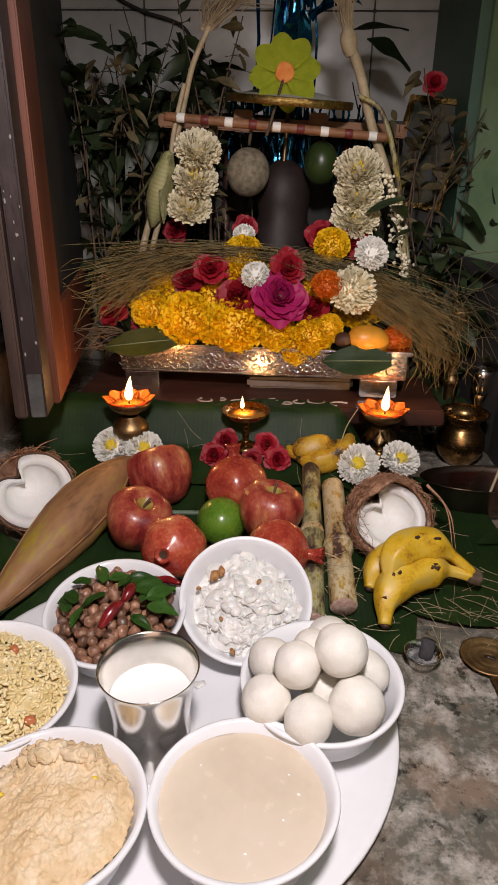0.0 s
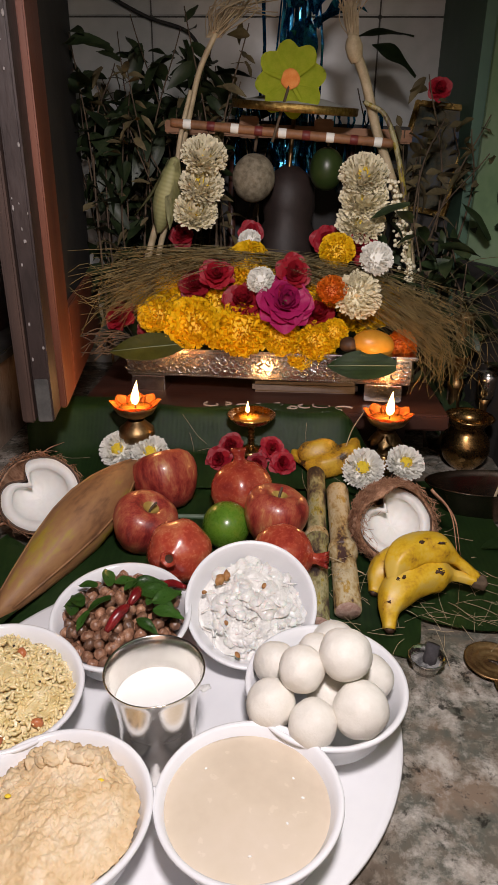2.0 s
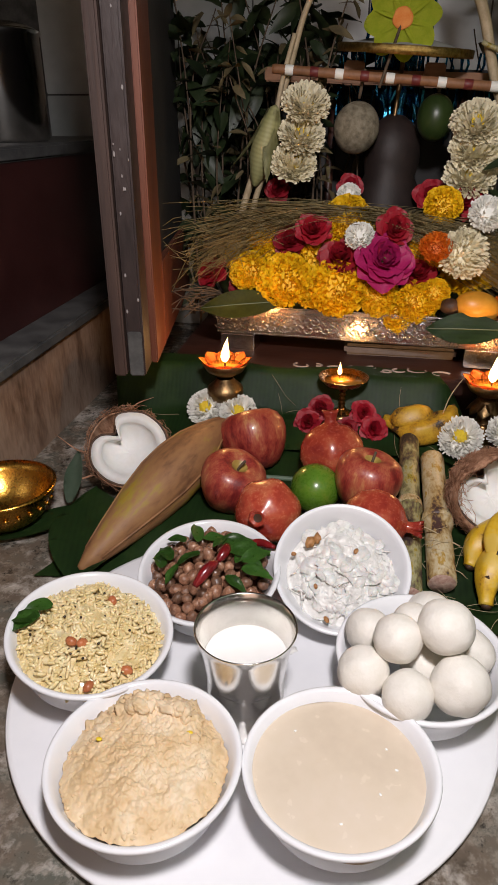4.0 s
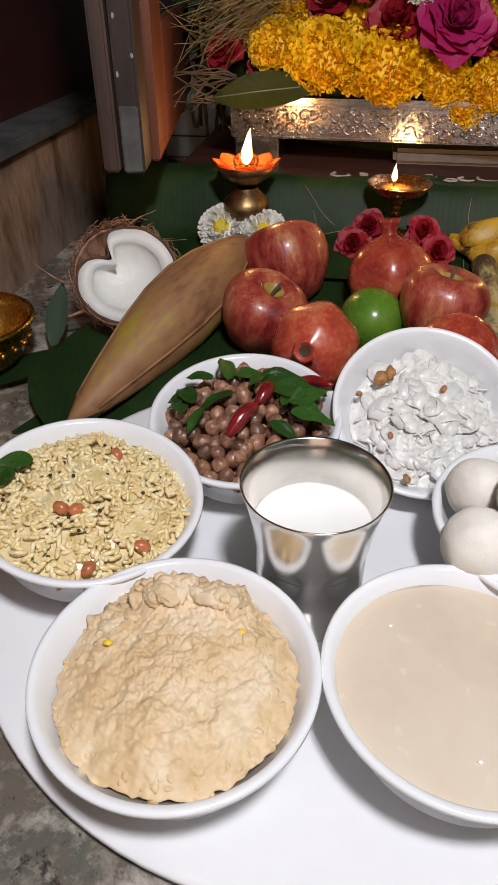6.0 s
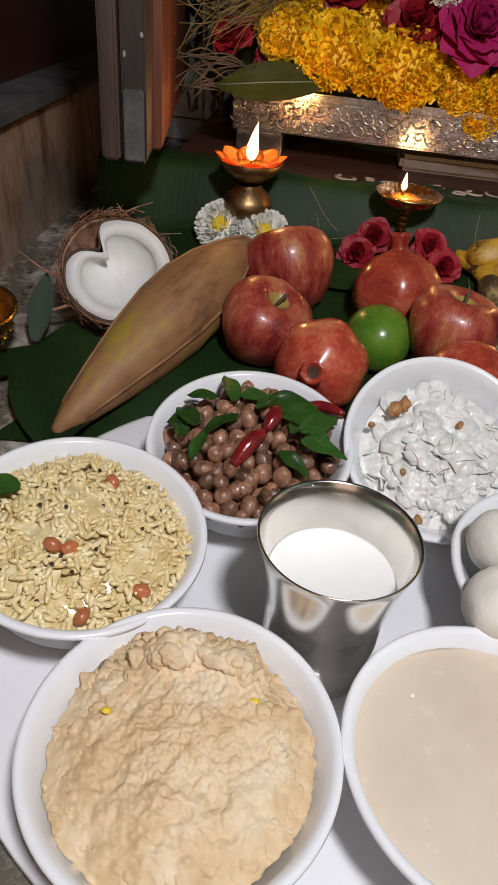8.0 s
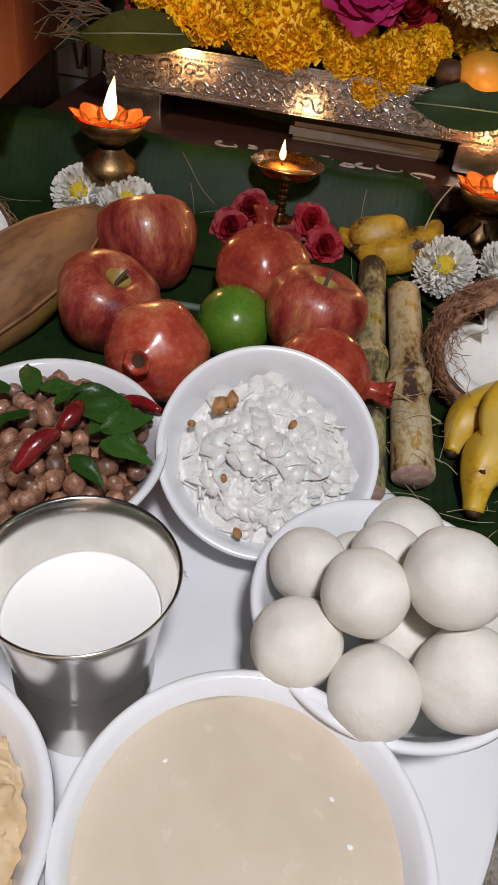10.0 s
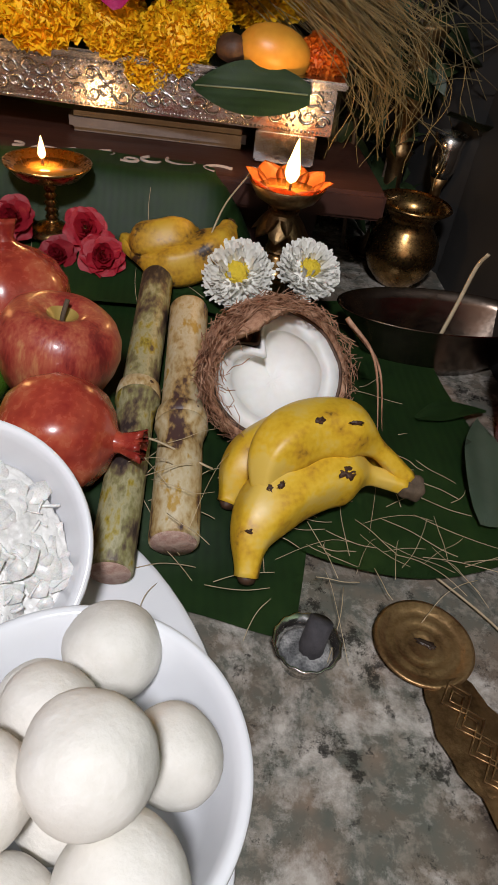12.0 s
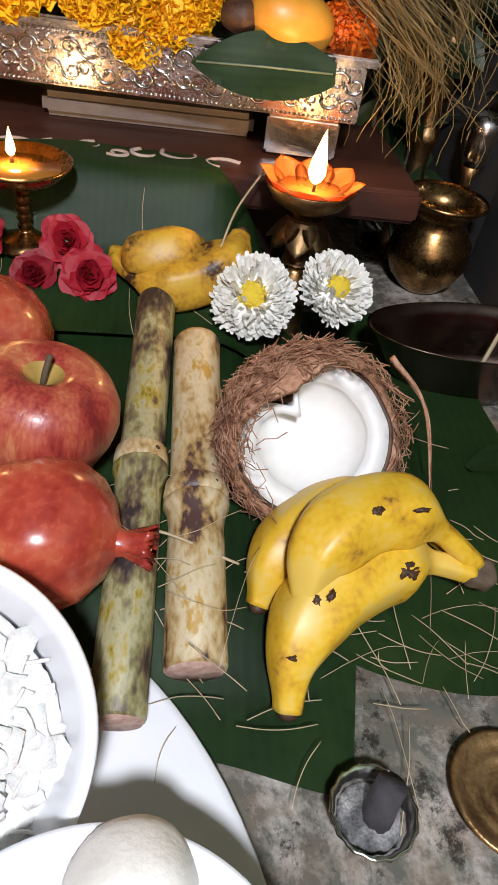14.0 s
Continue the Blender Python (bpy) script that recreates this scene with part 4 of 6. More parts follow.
cane((0.068, 0.494, 0.0175), (0.074, 0.722, 0.058), 0.0112, 0.112, M["cane_green"], "thin greenish brown sugarcane length on the leaf")
cane((0.097, 0.513, 0.0190), (0.097, 0.688, 0.054), 0.0130, 0.075, M["cane_pale"], "thick pale sugarcane length with a pink cut end")


def banana(pts, r, parent, material, label=""):
    def sec(a):
        return 1 + 0.05 * math.cos(5 * a) + 0.012 * math.cos(10 * a)
    def rad(t):
        return r * (0.36 + 0.64 * smooth_step(0.0, 0.34, t)) * (1 - 0.68 * smooth_step(0.60, 0.84, t))
    part("banana", tube(pts, rad, 30, None, 9, sec), material, parent, label)
    a, b = Vector(pts[0]), Vector(pts[1])
    part("tip", blob(0.0045, 0.0045, 0.0035, 0.3, 200, r * 999, 2), M["bruise"], parent, "dark dried blossom tip", aim(a - (b - a).normalized() * 0.0008, a - b))


hand = thing("banana_bunch", "three ripe yellow bananas with brown spots joined at the stem", "bananas", pose(0, 0, 0))
banana([(0.1340, 0.5010, 0.010), (0.1360, 0.5170, 0.024), (0.1480, 0.5355, 0.032), (0.1700, 0.5500, 0.035), (0.1890, 0.5580, 0.033), (0.2045, 0.5600, 0.030), (0.2235, 0.5570, 0.027)], 0.0172, hand, M["banana"])
banana([(0.1395, 0.5290, 0.036), (0.1430, 0.5440, 0.051), (0.1600, 0.5600, 0.056), (0.1830, 0.5670, 0.055), (0.2040, 0.5660, 0.045), (0.2250, 0.5600, 0.029)], 0.0165, hand, M["banana"])
banana([(0.1240, 0.5430, 0.019), (0.1300, 0.5560, 0.030), (0.1460, 0.5725, 0.036), (0.1680, 0.5840, 0.038), (0.1980, 0.5790, 0.036), (0.2240, 0.5620, 0.028)], 0.0155, hand, M["banana"])
part("crown", blob(0.009, 0.007, 0.007, 0.4, 160, 3, 3), M["twig"], hand, "brown woody stem end", pose(0.2275, 0.557, 0.025))
part("dark_ridge", tube([(0.1400, 0.5275, 0.0400), (0.1395, 0.5335, 0.0510), (0.1440, 0.5400, 0.0605), (0.1530, 0.5500, 0.0680)], lambda t: 0.0014 * (1.05 - t), 6, None, 6), M["bruise"], hand, "dark bruised ridge of the skin")
for x, y, z, s, sq, rz in ((0.1850, 0.5440, 0.0455, 0.0058, 0.6, 40), (0.1660, 0.5530, 0.0712, 0.0026, 0.6, 20), (0.1860, 0.5560, 0.0690, 0.0034, 0.25, 10), (0.1420, 0.5290, 0.0460, 0.0026, 0.6, 110), (0.1480, 0.5290, 0.0480, 0.0026, 0.5, 60), (0.1330, 0.5105, 0.0330, 0.0018, 0.5, 0)):
    part("brown_spot", blob(s, s * sq, 0.0016, 0.9, 900, x * 40, 3), M["bruise"], hand, "brown bruise on the skin", pose(x, y, z, 25, 8, rz))
old = thing("banana_bunch", "two small overripe bananas on the leaf behind the fruit", "bananas", pose(0, 0, 0))
banana([(0.098, 0.758, 0.076), (0.088, 0.748, 0.078), (0.070, 0.744, 0.074), (0.056, 0.748, 0.070), (0.047, 0.756, 0.068)], 0.0150, old, M["banana_old"])
banana([(0.122, 0.757, 0.086), (0.117, 0.746, 0.078), (0.104, 0.738, 0.068), (0.082, 0.732, 0.062), (0.062, 0.736, 0.064), (0.048, 0.752, 0.066)], 0.0165, old, M["banana_old"])


def coconut_half(m, r, notch, label, hairs, seed, dent=0.45, collar=0.4, husk=1.04):
    """A broken half coconut: a fibre collar outside, a dark shell line and a thick white flesh cup with a piece snapped out."""
    ob = thing("coconut_half", label, "coconut", m, "broken coconut halves")
    def off(a):
        return (a - notch + math.pi) % (2 * math.pi) - math.pi
    def ragged(a, f=2.0):
        return noise.noise(Vector((math.cos(a) * f, math.sin(a) * f, seed)))
    def bite(a):
        """The snapped-out piece: steep on one side, sloping on the other."""
        d = off(a)
        return dent * math.exp(-((d / (0.22 if d < 0 else 0.46)) ** 2))
    def cup(ro, zs, rim, cut, bm):
        n, k = 144, 16
        rows = []
        for j in range(k + 1):
            row = []
            for i in range(n):
                a = 2 * math.pi * i / n
                th = -math.pi / 2 + (math.pi / 2 + rim(a)) * (j / k)
                lump = 1 + 0.02 * noise.noise(Vector((math.cos(a) * 3, math.sin(a) * 3, th * 3 + seed)))
                q = ro * lump * math.cos(th) - r * cut * bite(a) * smooth_step(0.35, 1.0, j / k)
                row.append(bm.verts.new((q * math.cos(a), q * math.sin(a), ro * zs * lump * math.sin(th))))
            rows.append(row)
        for p, q in zip(rows, rows[1:]):
            for i in range(n):
                bm.faces.new((p[i], q[i], q[(i + 1) % n], p[(i + 1) % n]))
        return rows
    def wall(ro, ri, zo, zi, rim, cut, inner=0.8):
        bm = bmesh.new()
        a, b = cup(ro, zo, rim, cut, bm), cup(ri, zi, rim, cut * inner, bm)
        n = len(a[-1])
        for i in range(n):
            bm.faces.new((a[-1][i], b[-1][i], b[-1][(i + 1) % n], a[-1][(i + 1) % n]))
        bmesh.ops.remove_doubles(bm, verts=bm.verts[:], dist=1e-6)
        return bm
    def fibre_rim(a):
        return 0.02 + 0.07 * ragged(a) + 0.05 * ragged(a, 7.0) + collar * math.exp(-((off(a) / 1.0) ** 2))
    def flesh_rim(a):
        return 0.06 + 0.05 * ragged(a) + 0.02 * ragged(a, 6.0)
    part("fibre", wall(r * husk, r * 0.955, 1.05, 1.0, fibre_rim, 0.0), M["husk"], ob, "rough brown coconut fibre")
    part("shell", wall(r * 0.955, r * 0.905, 1.0, 1.0, flesh_rim, 0.85, 1.0), M["shell"], ob, "thin dark shell edge")
    part("flesh", wall(r * 0.91, r * 0.66, 0.98, 0.62, flesh_rim, 1.0), M["flesh"], ob, "thick wet white flesh")
    rr = random.Random(seed)
    bm = bmesh.new()
    for k in range(hairs):
        a, th = rr.uniform(0, 6.28), rr.uniform(-1.2, 0.1)
        if rr.random() < 0.5:
            a, th = notch + rr.gauss(0, 0.7), rr.uniform(-0.7, 0.3 + 0.4 * collar)
        d = Vector((math.cos(th) * math.cos(a), math.cos(th) * math.sin(a), math.sin(th)))
        t = d.cross(Vector((rr.uniform(-1, 1), rr.uniform(-1, 1), rr.uniform(-1, 1)))).normalized()
        p = d * r * (husk if rr.random() < 0.7 or collar < 0.2 else 0.965)
        L = rr.uniform(0.006, 0.022)
        w = d.cross(t) * L * rr.uniform(-0.25, 0.25)
        tube([p, p + t * L * 0.35 + d * 0.0012 + w, p + t * L * 0.7 + d * 0.002 - w, p + t * L + d * rr.uniform(-0.001, 0.004)], 0.00026, 3, bm, 0, None, False)
    tagged(part("hairs", bm, M["husk"], ob, "loose coconut hairs"), "", "", "", "stuff")
    return ob


coconut_half(aim((-0.2347, 0.646, 0.0577), (0.12, -0.66, 0.66)), 0.0465, 2.3, "broken coconut half with thick white flesh beside the cob", 700, 1.5, 0.52, 0.02, 0.97)
coconut_half(aim((0.1489, 0.6050, 0.0615), (0.02, -0.70, 0.68)), 0.0395, 2.15, "broken coconut half with brown fibre and white flesh", 3000, 4.5, 0.46, 0.85)
for pts in ([(-0.275, 0.650, 0.045), (-0.30, 0.655, 0.045), (-0.335, 0.672, 0.055)], [(-0.262, 0.69, 0.06), (-0.245, 0.70, 0.085), (-0.220, 0.70, 0.098)], [(-0.26, 0.69, 0.05), (-0.275, 0.70, 0.07), (-0.268, 0.70, 0.082)], [(-0.27, 0.63, 0.03), (-0.29, 0.625, 0.025), (-0.31, 0.64, 0.03)], [(0.195, 0.655, 0.075), (0.215, 0.64, 0.055), (0.218, 0.60, 0.02)], [(0.198, 0.66, 0.07), (0.222, 0.65, 0.045), (0.226, 0.62, 0.015)], [(-0.235, 0.615, 0.02), (-0.22, 0.605, 0.02), (-0.205, 0.60, 0.025)]):
    solo("coir_strand", tube(pts, lambda t: 0.0016 * (1.1 - t), 6, None, 6), M["husk"], "loose brown strand of coconut coir", "coir", None, "coir strands")

# dry husked cob: a long pointed spathe lying on the leaf
A, B = Vector((-0.230, 0.484, 0.012)), Vector((-0.1343, 0.6945, 0.0805))
cob = thing("dry_cob", "long brown husk cob tapering to a point", "cob", aim(A, B - A, 20))
L = (B - A).length
prof = [(0, 0), (0.004, 0.002), (0.0105, 0.02), (0.0175, 0.05), (0.0255, 0.09), (0.0300, 0.125), (0.0300, 0.155), (0.0255, 0.183), (0.0175, 0.208), (0.0100, 0.226), (0.0055, L - 0.006), (0, L)]
bm = lathe(prof, 36, None, lambda a, i: 1 + 0.05 * math.cos(2 * a) + 0.03 * math.cos(3 * a + 1))
part("husk", bm, M["cob_husk"], cob)
for k in range(2):
    a = k * 2.3 + 0.3
    part("husk_fold", tube([(1.0 * r * math.cos(a + z * 1.2), 1.0 * r * math.sin(a + z * 1.2), z) for r, z in prof[2:-1]], 0.0014, 5), M["cob_husk"], cob, "raised husk edge")


# ---- flowers ----
def ruffle(r, layers, count, up, seed, petal=0.5, thick=0.0):
    """Many small petals in rings, the outer ones flatter."""
    rr = random.Random(seed)
    bm = bmesh.new()
    for k in range(layers):
        f = k / max(1, layers - 1)
        for i in range(int(count * (1 - 0.5 * f))):
            a = 2 * math.pi * (i + 0.5 * (k % 2)) / int(count * (1 - 0.5 * f)) + rr.uniform(-0.12, 0.12)
            L = r * (1 - 0.62 * f) * rr.uniform(0.86, 1.06)
            tilt = 8 + up * f + rr.uniform(-9, 9)
            m = pose(0, 0, r * 0.30 * f, 0, 0, math.degrees(a)) @ pose(0, r * 0.06, 0, tilt, rr.uniform(-14, 14), 0)
            blade(L, L * petal * rr.uniform(0.85, 1.15), 0.12, 0.35, 4, 0.05, 0.1, bm, m)
    return bm


def rosette(layers, count, seed, flat=1.0):
    """Whorls of broad round petals, upright at the heart and open outside."""
    rr = random.Random(seed)
    bm = bmesh.new()
    for k in range(layers):
        f = k / (layers - 1)
        for i in range(count - (k > layers - 3) * 2):
            a = 360 * (i + 0.5 * (k % 2) + rr.uniform(-0.12, 0.12)) / count
            L = (1 - 0.58 * f) * rr.uniform(0.9, 1.05)
            tilt = 12 + 66 * f * flat + rr.uniform(-7, 7)
            q = pose(0, 0, 0.10 * f, 0, 0, a) @ pose(0, 0.05, 0, tilt, rr.uniform(-12, 12), 0)
            petal_fine(bm, q, L, L * 0.46, rr.uniform(0.05, 0.25) * (1 if f > 0.4 else -0.6), 0.05, rr.uniform(0, 6))
    return bm


MESH = {}


def flower_mesh(key, bm, material):
    me = bpy.data.meshes.new(key)
    finish(bm).to_mesh(me)
    bm.free()
    me.materials.append(material)
    MESH[key] = me
    return me


for s in range(3):
    flower_mesh("marigold%d" % s, pompon(430, 0.22, 0.095, 0.62, 20 + s, 0.0, 0.4), M["marigold"])
    flower_mesh("rose%d" % s, rosette(7, 6, 40 + s), M["rose"])
    flower_mesh("garland%d" % s, pompon(520, 0.58, 0.080, 0.50, 80 + s, 0.10, 0.06), M["mum_cream"])
    flower_mesh("cream%d" % s, pompon(420, 0.42, 0.060, 0.60, 60 + s, 0.0, 0.05), M["mum_cream"])
flower_mesh("orange_marigold", pompon(430, 0.22, 0.095, 0.62, 30, 0.0, 0.4), M["marigold_orange"])
flower_mesh("magenta", rosette(6, 8, 50, 0.9), M["magenta"])
flower_mesh("white", pompon(430, 0.40, 0.062, 0.48, 70, 0.18, 0.05), M["mum_white"])
_h = blob(0.31, 0.31, 0.19, 0.4, 22, 1.0, 4)
flower_mesh("heart", _h, M["mum_heart"])
_h = blob(0.55, 0.55, 0.34, 0.12, 6, 3.0, 2)
for _v in _h.verts:
    _v.co.z -= 0.16
flower_mesh("calyx", _h, M["curry_leaf"])


def flower(key, at, r, facing, spin, name, label, category, group, heart=False):
    ob = thing(name, label, category, aim(at, facing, spin) @ Matrix.Scale(r, 4), group)
    place("petals", MESH[key], ob)
    place("calyx", MESH["calyx"], ob, "green calyx")
    if heart:
        place("heart", MESH["heart"], ob, "yellow flower heart", pose(0, 0, 0.26))
    return ob


def mum(at, r, facing, spin=0):
    return flower("white", at, r, facing, spin, "chrysanthemum", "white chrysanthemum with a yellow heart at a lamp foot", "flower", "chrysanthemums by the lamps", True)


mum((-0.168, 0.742, 0.070), 0.024, (-0.05, -0.75, 0.65))
mum((-0.128, 0.735, 0.070), 0.024, (0.15, -0.65, 0.75), 20)
mum((0.129, 0.722, 0.064), 0.026, (-0.1, -0.7, 0.7), 40)
mum((0.180, 0.735, 0.066), 0.024, (0.15, -0.6, 0.75), 70)
flower("orange_marigold", (-0.128, 0.718, 0.056), 0.015, (0, -0.8, 0.6), 0, "marigold", "small orange marigold below the white flowers", "flower", "marigolds")
for x, y, z, r, s in ((-0.043, 0.742, 0.062, 0.018, 0), (-0.030, 0.756, 0.074, 0.017, 1), (0.020, 0.755, 0.072, 0.017, 2), (0.034, 0.740, 0.060, 0.018, 0), (0.002, 0.742, 0.056, 0.015, 1)):
    flower("rose%d" % s, (x, y, z), r, (x * 3, -0.8, 0.6), s * 50, "rose", "crimson flower round the small lamp", "flower", "red flowers round the small lamp")


# ---- lamps ----
def flame(parent, h, at, bend):
    bm = lathe([(0, 0), (h * 0.11, h * 0.08), (h * 0.17, h * 0.22), (h * 0.15, h * 0.42), (h * 0.085, h * 0.68), (h * 0.03, h * 0.9), (0, h)], 16)
    for v in bm.verts:
        v.co.x += bend * (v.co.z / h) ** 2 * h
    ob = part("flame", bm, M["flame_core"], parent, "burning yellow flame", pose(*at))
    ob.visible_shadow = False
    part("wick", tube([(0, 0, -0.004), (0.0005, 0, 0.003)], 0.0011, 6), M["bruise"], parent, "charred wick", pose(*at))


def lotus_lamp(x, y, z, bend, label, turn, skirt=False):
    ob = thing("lotus_lamp", label, "oil lamp", pose(x, y, z, 0, 0, turn), "lotus lamps")
    part("base", lathe([(0, 0), (0.021, 0), (0.022, 0.002), (0.018, 0.006), (0.010, 0.012), (0.008, 0.016), (0.010, 0.018)], 36), M["brass"], ob)
    if skirt:
        part("stem", lathe([(0.010, 0.016), (0.0085, 0.020), (0.0085, 0.040), (0.012, 0.047)], 28), M["dull_brass"], ob, "plain brass stem")
    else:
        part("bulb", lathe([(0.009, 0.016), (0.018, 0.019), (0.0225, 0.027), (0.021, 0.035), (0.013, 0.042), (0.010, 0.046)], 36), M["dull_brass"], ob, "round brass knop")
    bm = bmesh.new()
    for k in range(8):
        blade(0.022, 0.018, -0.25, 0.3, 6, 0, 0.6, bm, pose(0, 0, 0.046, 0, 0, k * 45 + 22) @ pose(0, 0.006, 0, 28, 0, 0))
        if skirt:
            blade(0.026, 0.021, 0.25, -0.3, 6, 0, 0.6, bm, pose(0, 0, 0.049, 0, 0, k * 45) @ pose(0, 0.006, 0, -38, 0, 0))
    bmesh.ops.solidify(bm, geom=bm.faces[:], thickness=0.0008)
    part("brass_petals", bm, M["dull_brass"], ob, "ring of brass lotus petals")
    part("cup", lathe([(0, 0.050), (0.012, 0.050), (0.022, 0.056), (0.028, 0.066), (0.0272, 0.0665), (0.021, 0.058), (0.010, 0.0525), (0, 0.0525)], 36), M["dull_brass"], ob)
    for k in range(8):
        part("clay_petal", blade(0.0235, 0.026, -0.22, 0.30, 8, 0, 0.35, thick=0.0012), M["clay"], ob, "orange clay petal", pose(0, 0, 0.056, 0, 0, k * 45) @ pose(0, 0.013, 0, 27, 0, 0))
    part("oil", lathe([(0, 0.062), (0.022, 0.062), (0.020, 0.058), (0, 0.058)], 28), M["oil"], ob, "pool of lamp oil")
    flame(ob, 0.031, (0, -0.003, 0.066), bend)


lotus_lamp(-0.147, 0.755, rise(-0.147, 0.755) + 0.006, 0.12, "brass lamp with an orange lotus cup, lit", 10)
lotus_lamp(0.161, 0.770, 0.050, 0.06, "lit brass lotus lamp with orange clay petals before the silver seat", 30, True)
solo("lamp_stand", lathe([(0, 0), (0.026, 0), (0.027, 0.004), (0.012, 0.012), (0.010, 0.045), (0.018, 0.0565), (0, 0.0565)], 32), M["dull_brass"], "dull brass foot under a lotus lamp", "lamp stand", pose(0.161, 0.770, -0.0065))
small = thing("small_oil_lamp", "small brass oil lamp on a turned stem, lit", "oil lamp", pose(-0.006, 0.768, rise(0, 0.768) + 0.003))
prof = [(0, 0), (0.019, 0), (0.020, 0.002), (0.014, 0.005), (0.005, 0.008)]
for k in range(5):
    z = 0.009 + k * 0.0052
    prof += [(0.0032, z), (0.0046, z + 0.0022), (0.0032, z + 0.0044)]
part("stem", lathe(prof + [(0.004, 0.036), (0.006, 0.038)], 28), M["brass"], small)
part("dish", lathe([(0, 0.035), (0.008, 0.0355), (0.022, 0.041), (0.0290, 0.048), (0.0300, 0.050), (0.0288, 0.050), (0.020, 0.0435), (0, 0.0395)], 48), M["brass"], small)
part("oil", lathe([(0, 0.0455), (0.0238, 0.0455), (0.020, 0.042), (0, 0.041)], 32), M["oil"], small, "pool of lamp oil")
flame(small, 0.016, (-0.005, 0.006, 0.049), 0.0)

# ---- things on the floor beside the plate ----
holder = thing("incense_cup", "small crimped steel cup with ash and a burnt incense cone", "incense cup", pose(0.160, 0.463, 0))
part("cup", lathe([(0, 0.0005), (0.011, 0.0005), (0.0125, 0.006), (0.0150, 0.013), (0.0162, 0.0135), (0.0150, 0.0142), (0.0120, 0.007), (0.0105, 0.003), (0, 0.003)], 40, None, lambda a, i: 1 + (0.03 * math.cos(26 * a) if i in (4, 5, 6) else 0)), M["steel"], holder)
part("ash", mound(0.0118, 0.003, 0.001, 300, 2, 8, 28), M["ash"], holder, "grey ash", pose(0, 0, 0.007))
part("incense_cone", tube([(0.002, -0.001, 0.006), (0.004, 0.003, 0.015), (0.006, 0.006, 0.022)], lambda t: 0.0062 - 0.0005 * t, 14), M["burnt"], holder, "dark burnt incense stub")
spoon = thing("brass_ladle", "flat brass ritual ladle with an ornate cast handle", "ladle", pose(0.219, 0.470, 0.0, 0, 0, 0))
part("bowl", lathe([(0, 0.001), (0.016, 0.001), (0.0235, 0.005), (0.0245, 0.0062), (0.0225, 0.0068), (0.0190, 0.0046), (0.0160, 0.0040), (0.0145, 0.0048), (0.0125, 0.0036), (0.009, 0.0032), (0.0075, 0.0040), (0.006, 0.0030), (0, 0.0030)], 56), M["cast_brass"], spoon)
part("soot", blob(0.0045, 0.0018, 0.0007, 0.9, 500, 1.4, 3), M["mustard"], spoon, "black soot smear", pose(0.002, 0.001, 0.0036, 0, 0, -30))
way = Vector((0.022, -0.085, 0)).normalized()
M_H = pose(0, 0, 0.003, 0, 0, math.degrees(math.atan2(-way.x, way.y)))
bm = bmesh.new()
rows = []
for i in range(31):
    t = i / 30
    w = 0.0105 + 0.0055 * math.sin(math.pi * min(1, t * 2.2)) + 0.006 * smooth_step(0.55, 0.8, t) * (1 - smooth_step(0.9, 1.0, t)) + 0.0007 * math.sin(40 * t)
    rows.append([bm.verts.new((s * w, 0.020 + 0.115 * t, 0.0015 + 0.0016 * (1 - s * s) + (0.0007 if (i + j) % 2 else 0))) for j, s in enumerate((-1, -0.66, -0.33, 0, 0.33, 0.66, 1))])
for a, b in zip(rows, rows[1:]):
    for k in range(6):
        bm.faces.new((a[k], a[k + 1], b[k + 1], b[k]))
bmesh.ops.solidify(bm, geom=bm.faces[:], thickness=0.002)
handle = part("handle", bm, M["cast_brass"], spoon, "ornate cast brass handle", M_H)
for k in range(18):
    y = 0.030 + (k // 2) * 0.0115
    c, w = (0, 0.0075) if k % 2 else (0, 0.0038)
    part("relief", tube([(c - w, y, 0.0040), (c, y + w, 0.0046), (c + w, y, 0.0040), (c, y - w, 0.0046), (c - w, y, 0.0040)], 0.0006, 5), M["cast_brass"], handle, "raised diamond relief")
pot = thing("golden_bowl", "round golden metal bowl on the floor", "bowl", pose(-0.342, 0.560, 0))
part("body", lathe([(0, 0.002), (0.020, 0.0), (0.023, 0.004), (0.040, 0.018), (0.050, 0.040), (0.0525, 0.047), (0.0535, 0.049), (0.0520, 0.0495), (0.0475, 0.040), (0.037, 0.021), (0.020, 0.008), (0, 0.007)], 56), M["gold_pot"], pot)
for k in range(24):
    a = 2 * math.pi * k / 24
    part("boss", blob(0.0028, 0.0028, 0.0028, 0, 1, 0, 1), M["gold_pot"], pot, "", pose(0.0475 * math.cos(a), 0.0475 * math.sin(a), 0.032))
part("rim_ring", lathe([(0.0515, 0.046), (0.0545, 0.0475), (0.0545, 0.0495), (0.0515, 0.0505)], 56), M["gold_pot"], pot)

# vessels at the far corner
kalash = thing("brass_pot", "round brass water pot with a flared rim", "pot", pose(0.291, 0.874, 0.0005) @ Matrix.Scale(0.92, 4))
part("body", lathe([(0, 0.001), (0.016, 0.0), (0.020, 0.003), (0.030, 0.014), (0.0365, 0.030), (0.0345, 0.048), (0.026, 0.060), (0.0235, 0.066), (0.027, 0.074), (0.036, 0.081), (0.037, 0.083), (0.034, 0.082), (0.025, 0.075), (0.0215, 0.066), (0.024, 0.060), (0, 0.055)], 56), M["brass"], kalash)
part("rim", lathe([(0.0345, 0.0805), (0.0375, 0.0825), (0.0355, 0.0845)], 56), M["brass"], kalash)
dish = thing("metal_dish", "shallow oval tarnished metal dish with orange powder", "dish", pose(0.289, 0.734, -0.0005) @ Matrix.Diagonal((1.14, 0.50, 1.0, 1)))
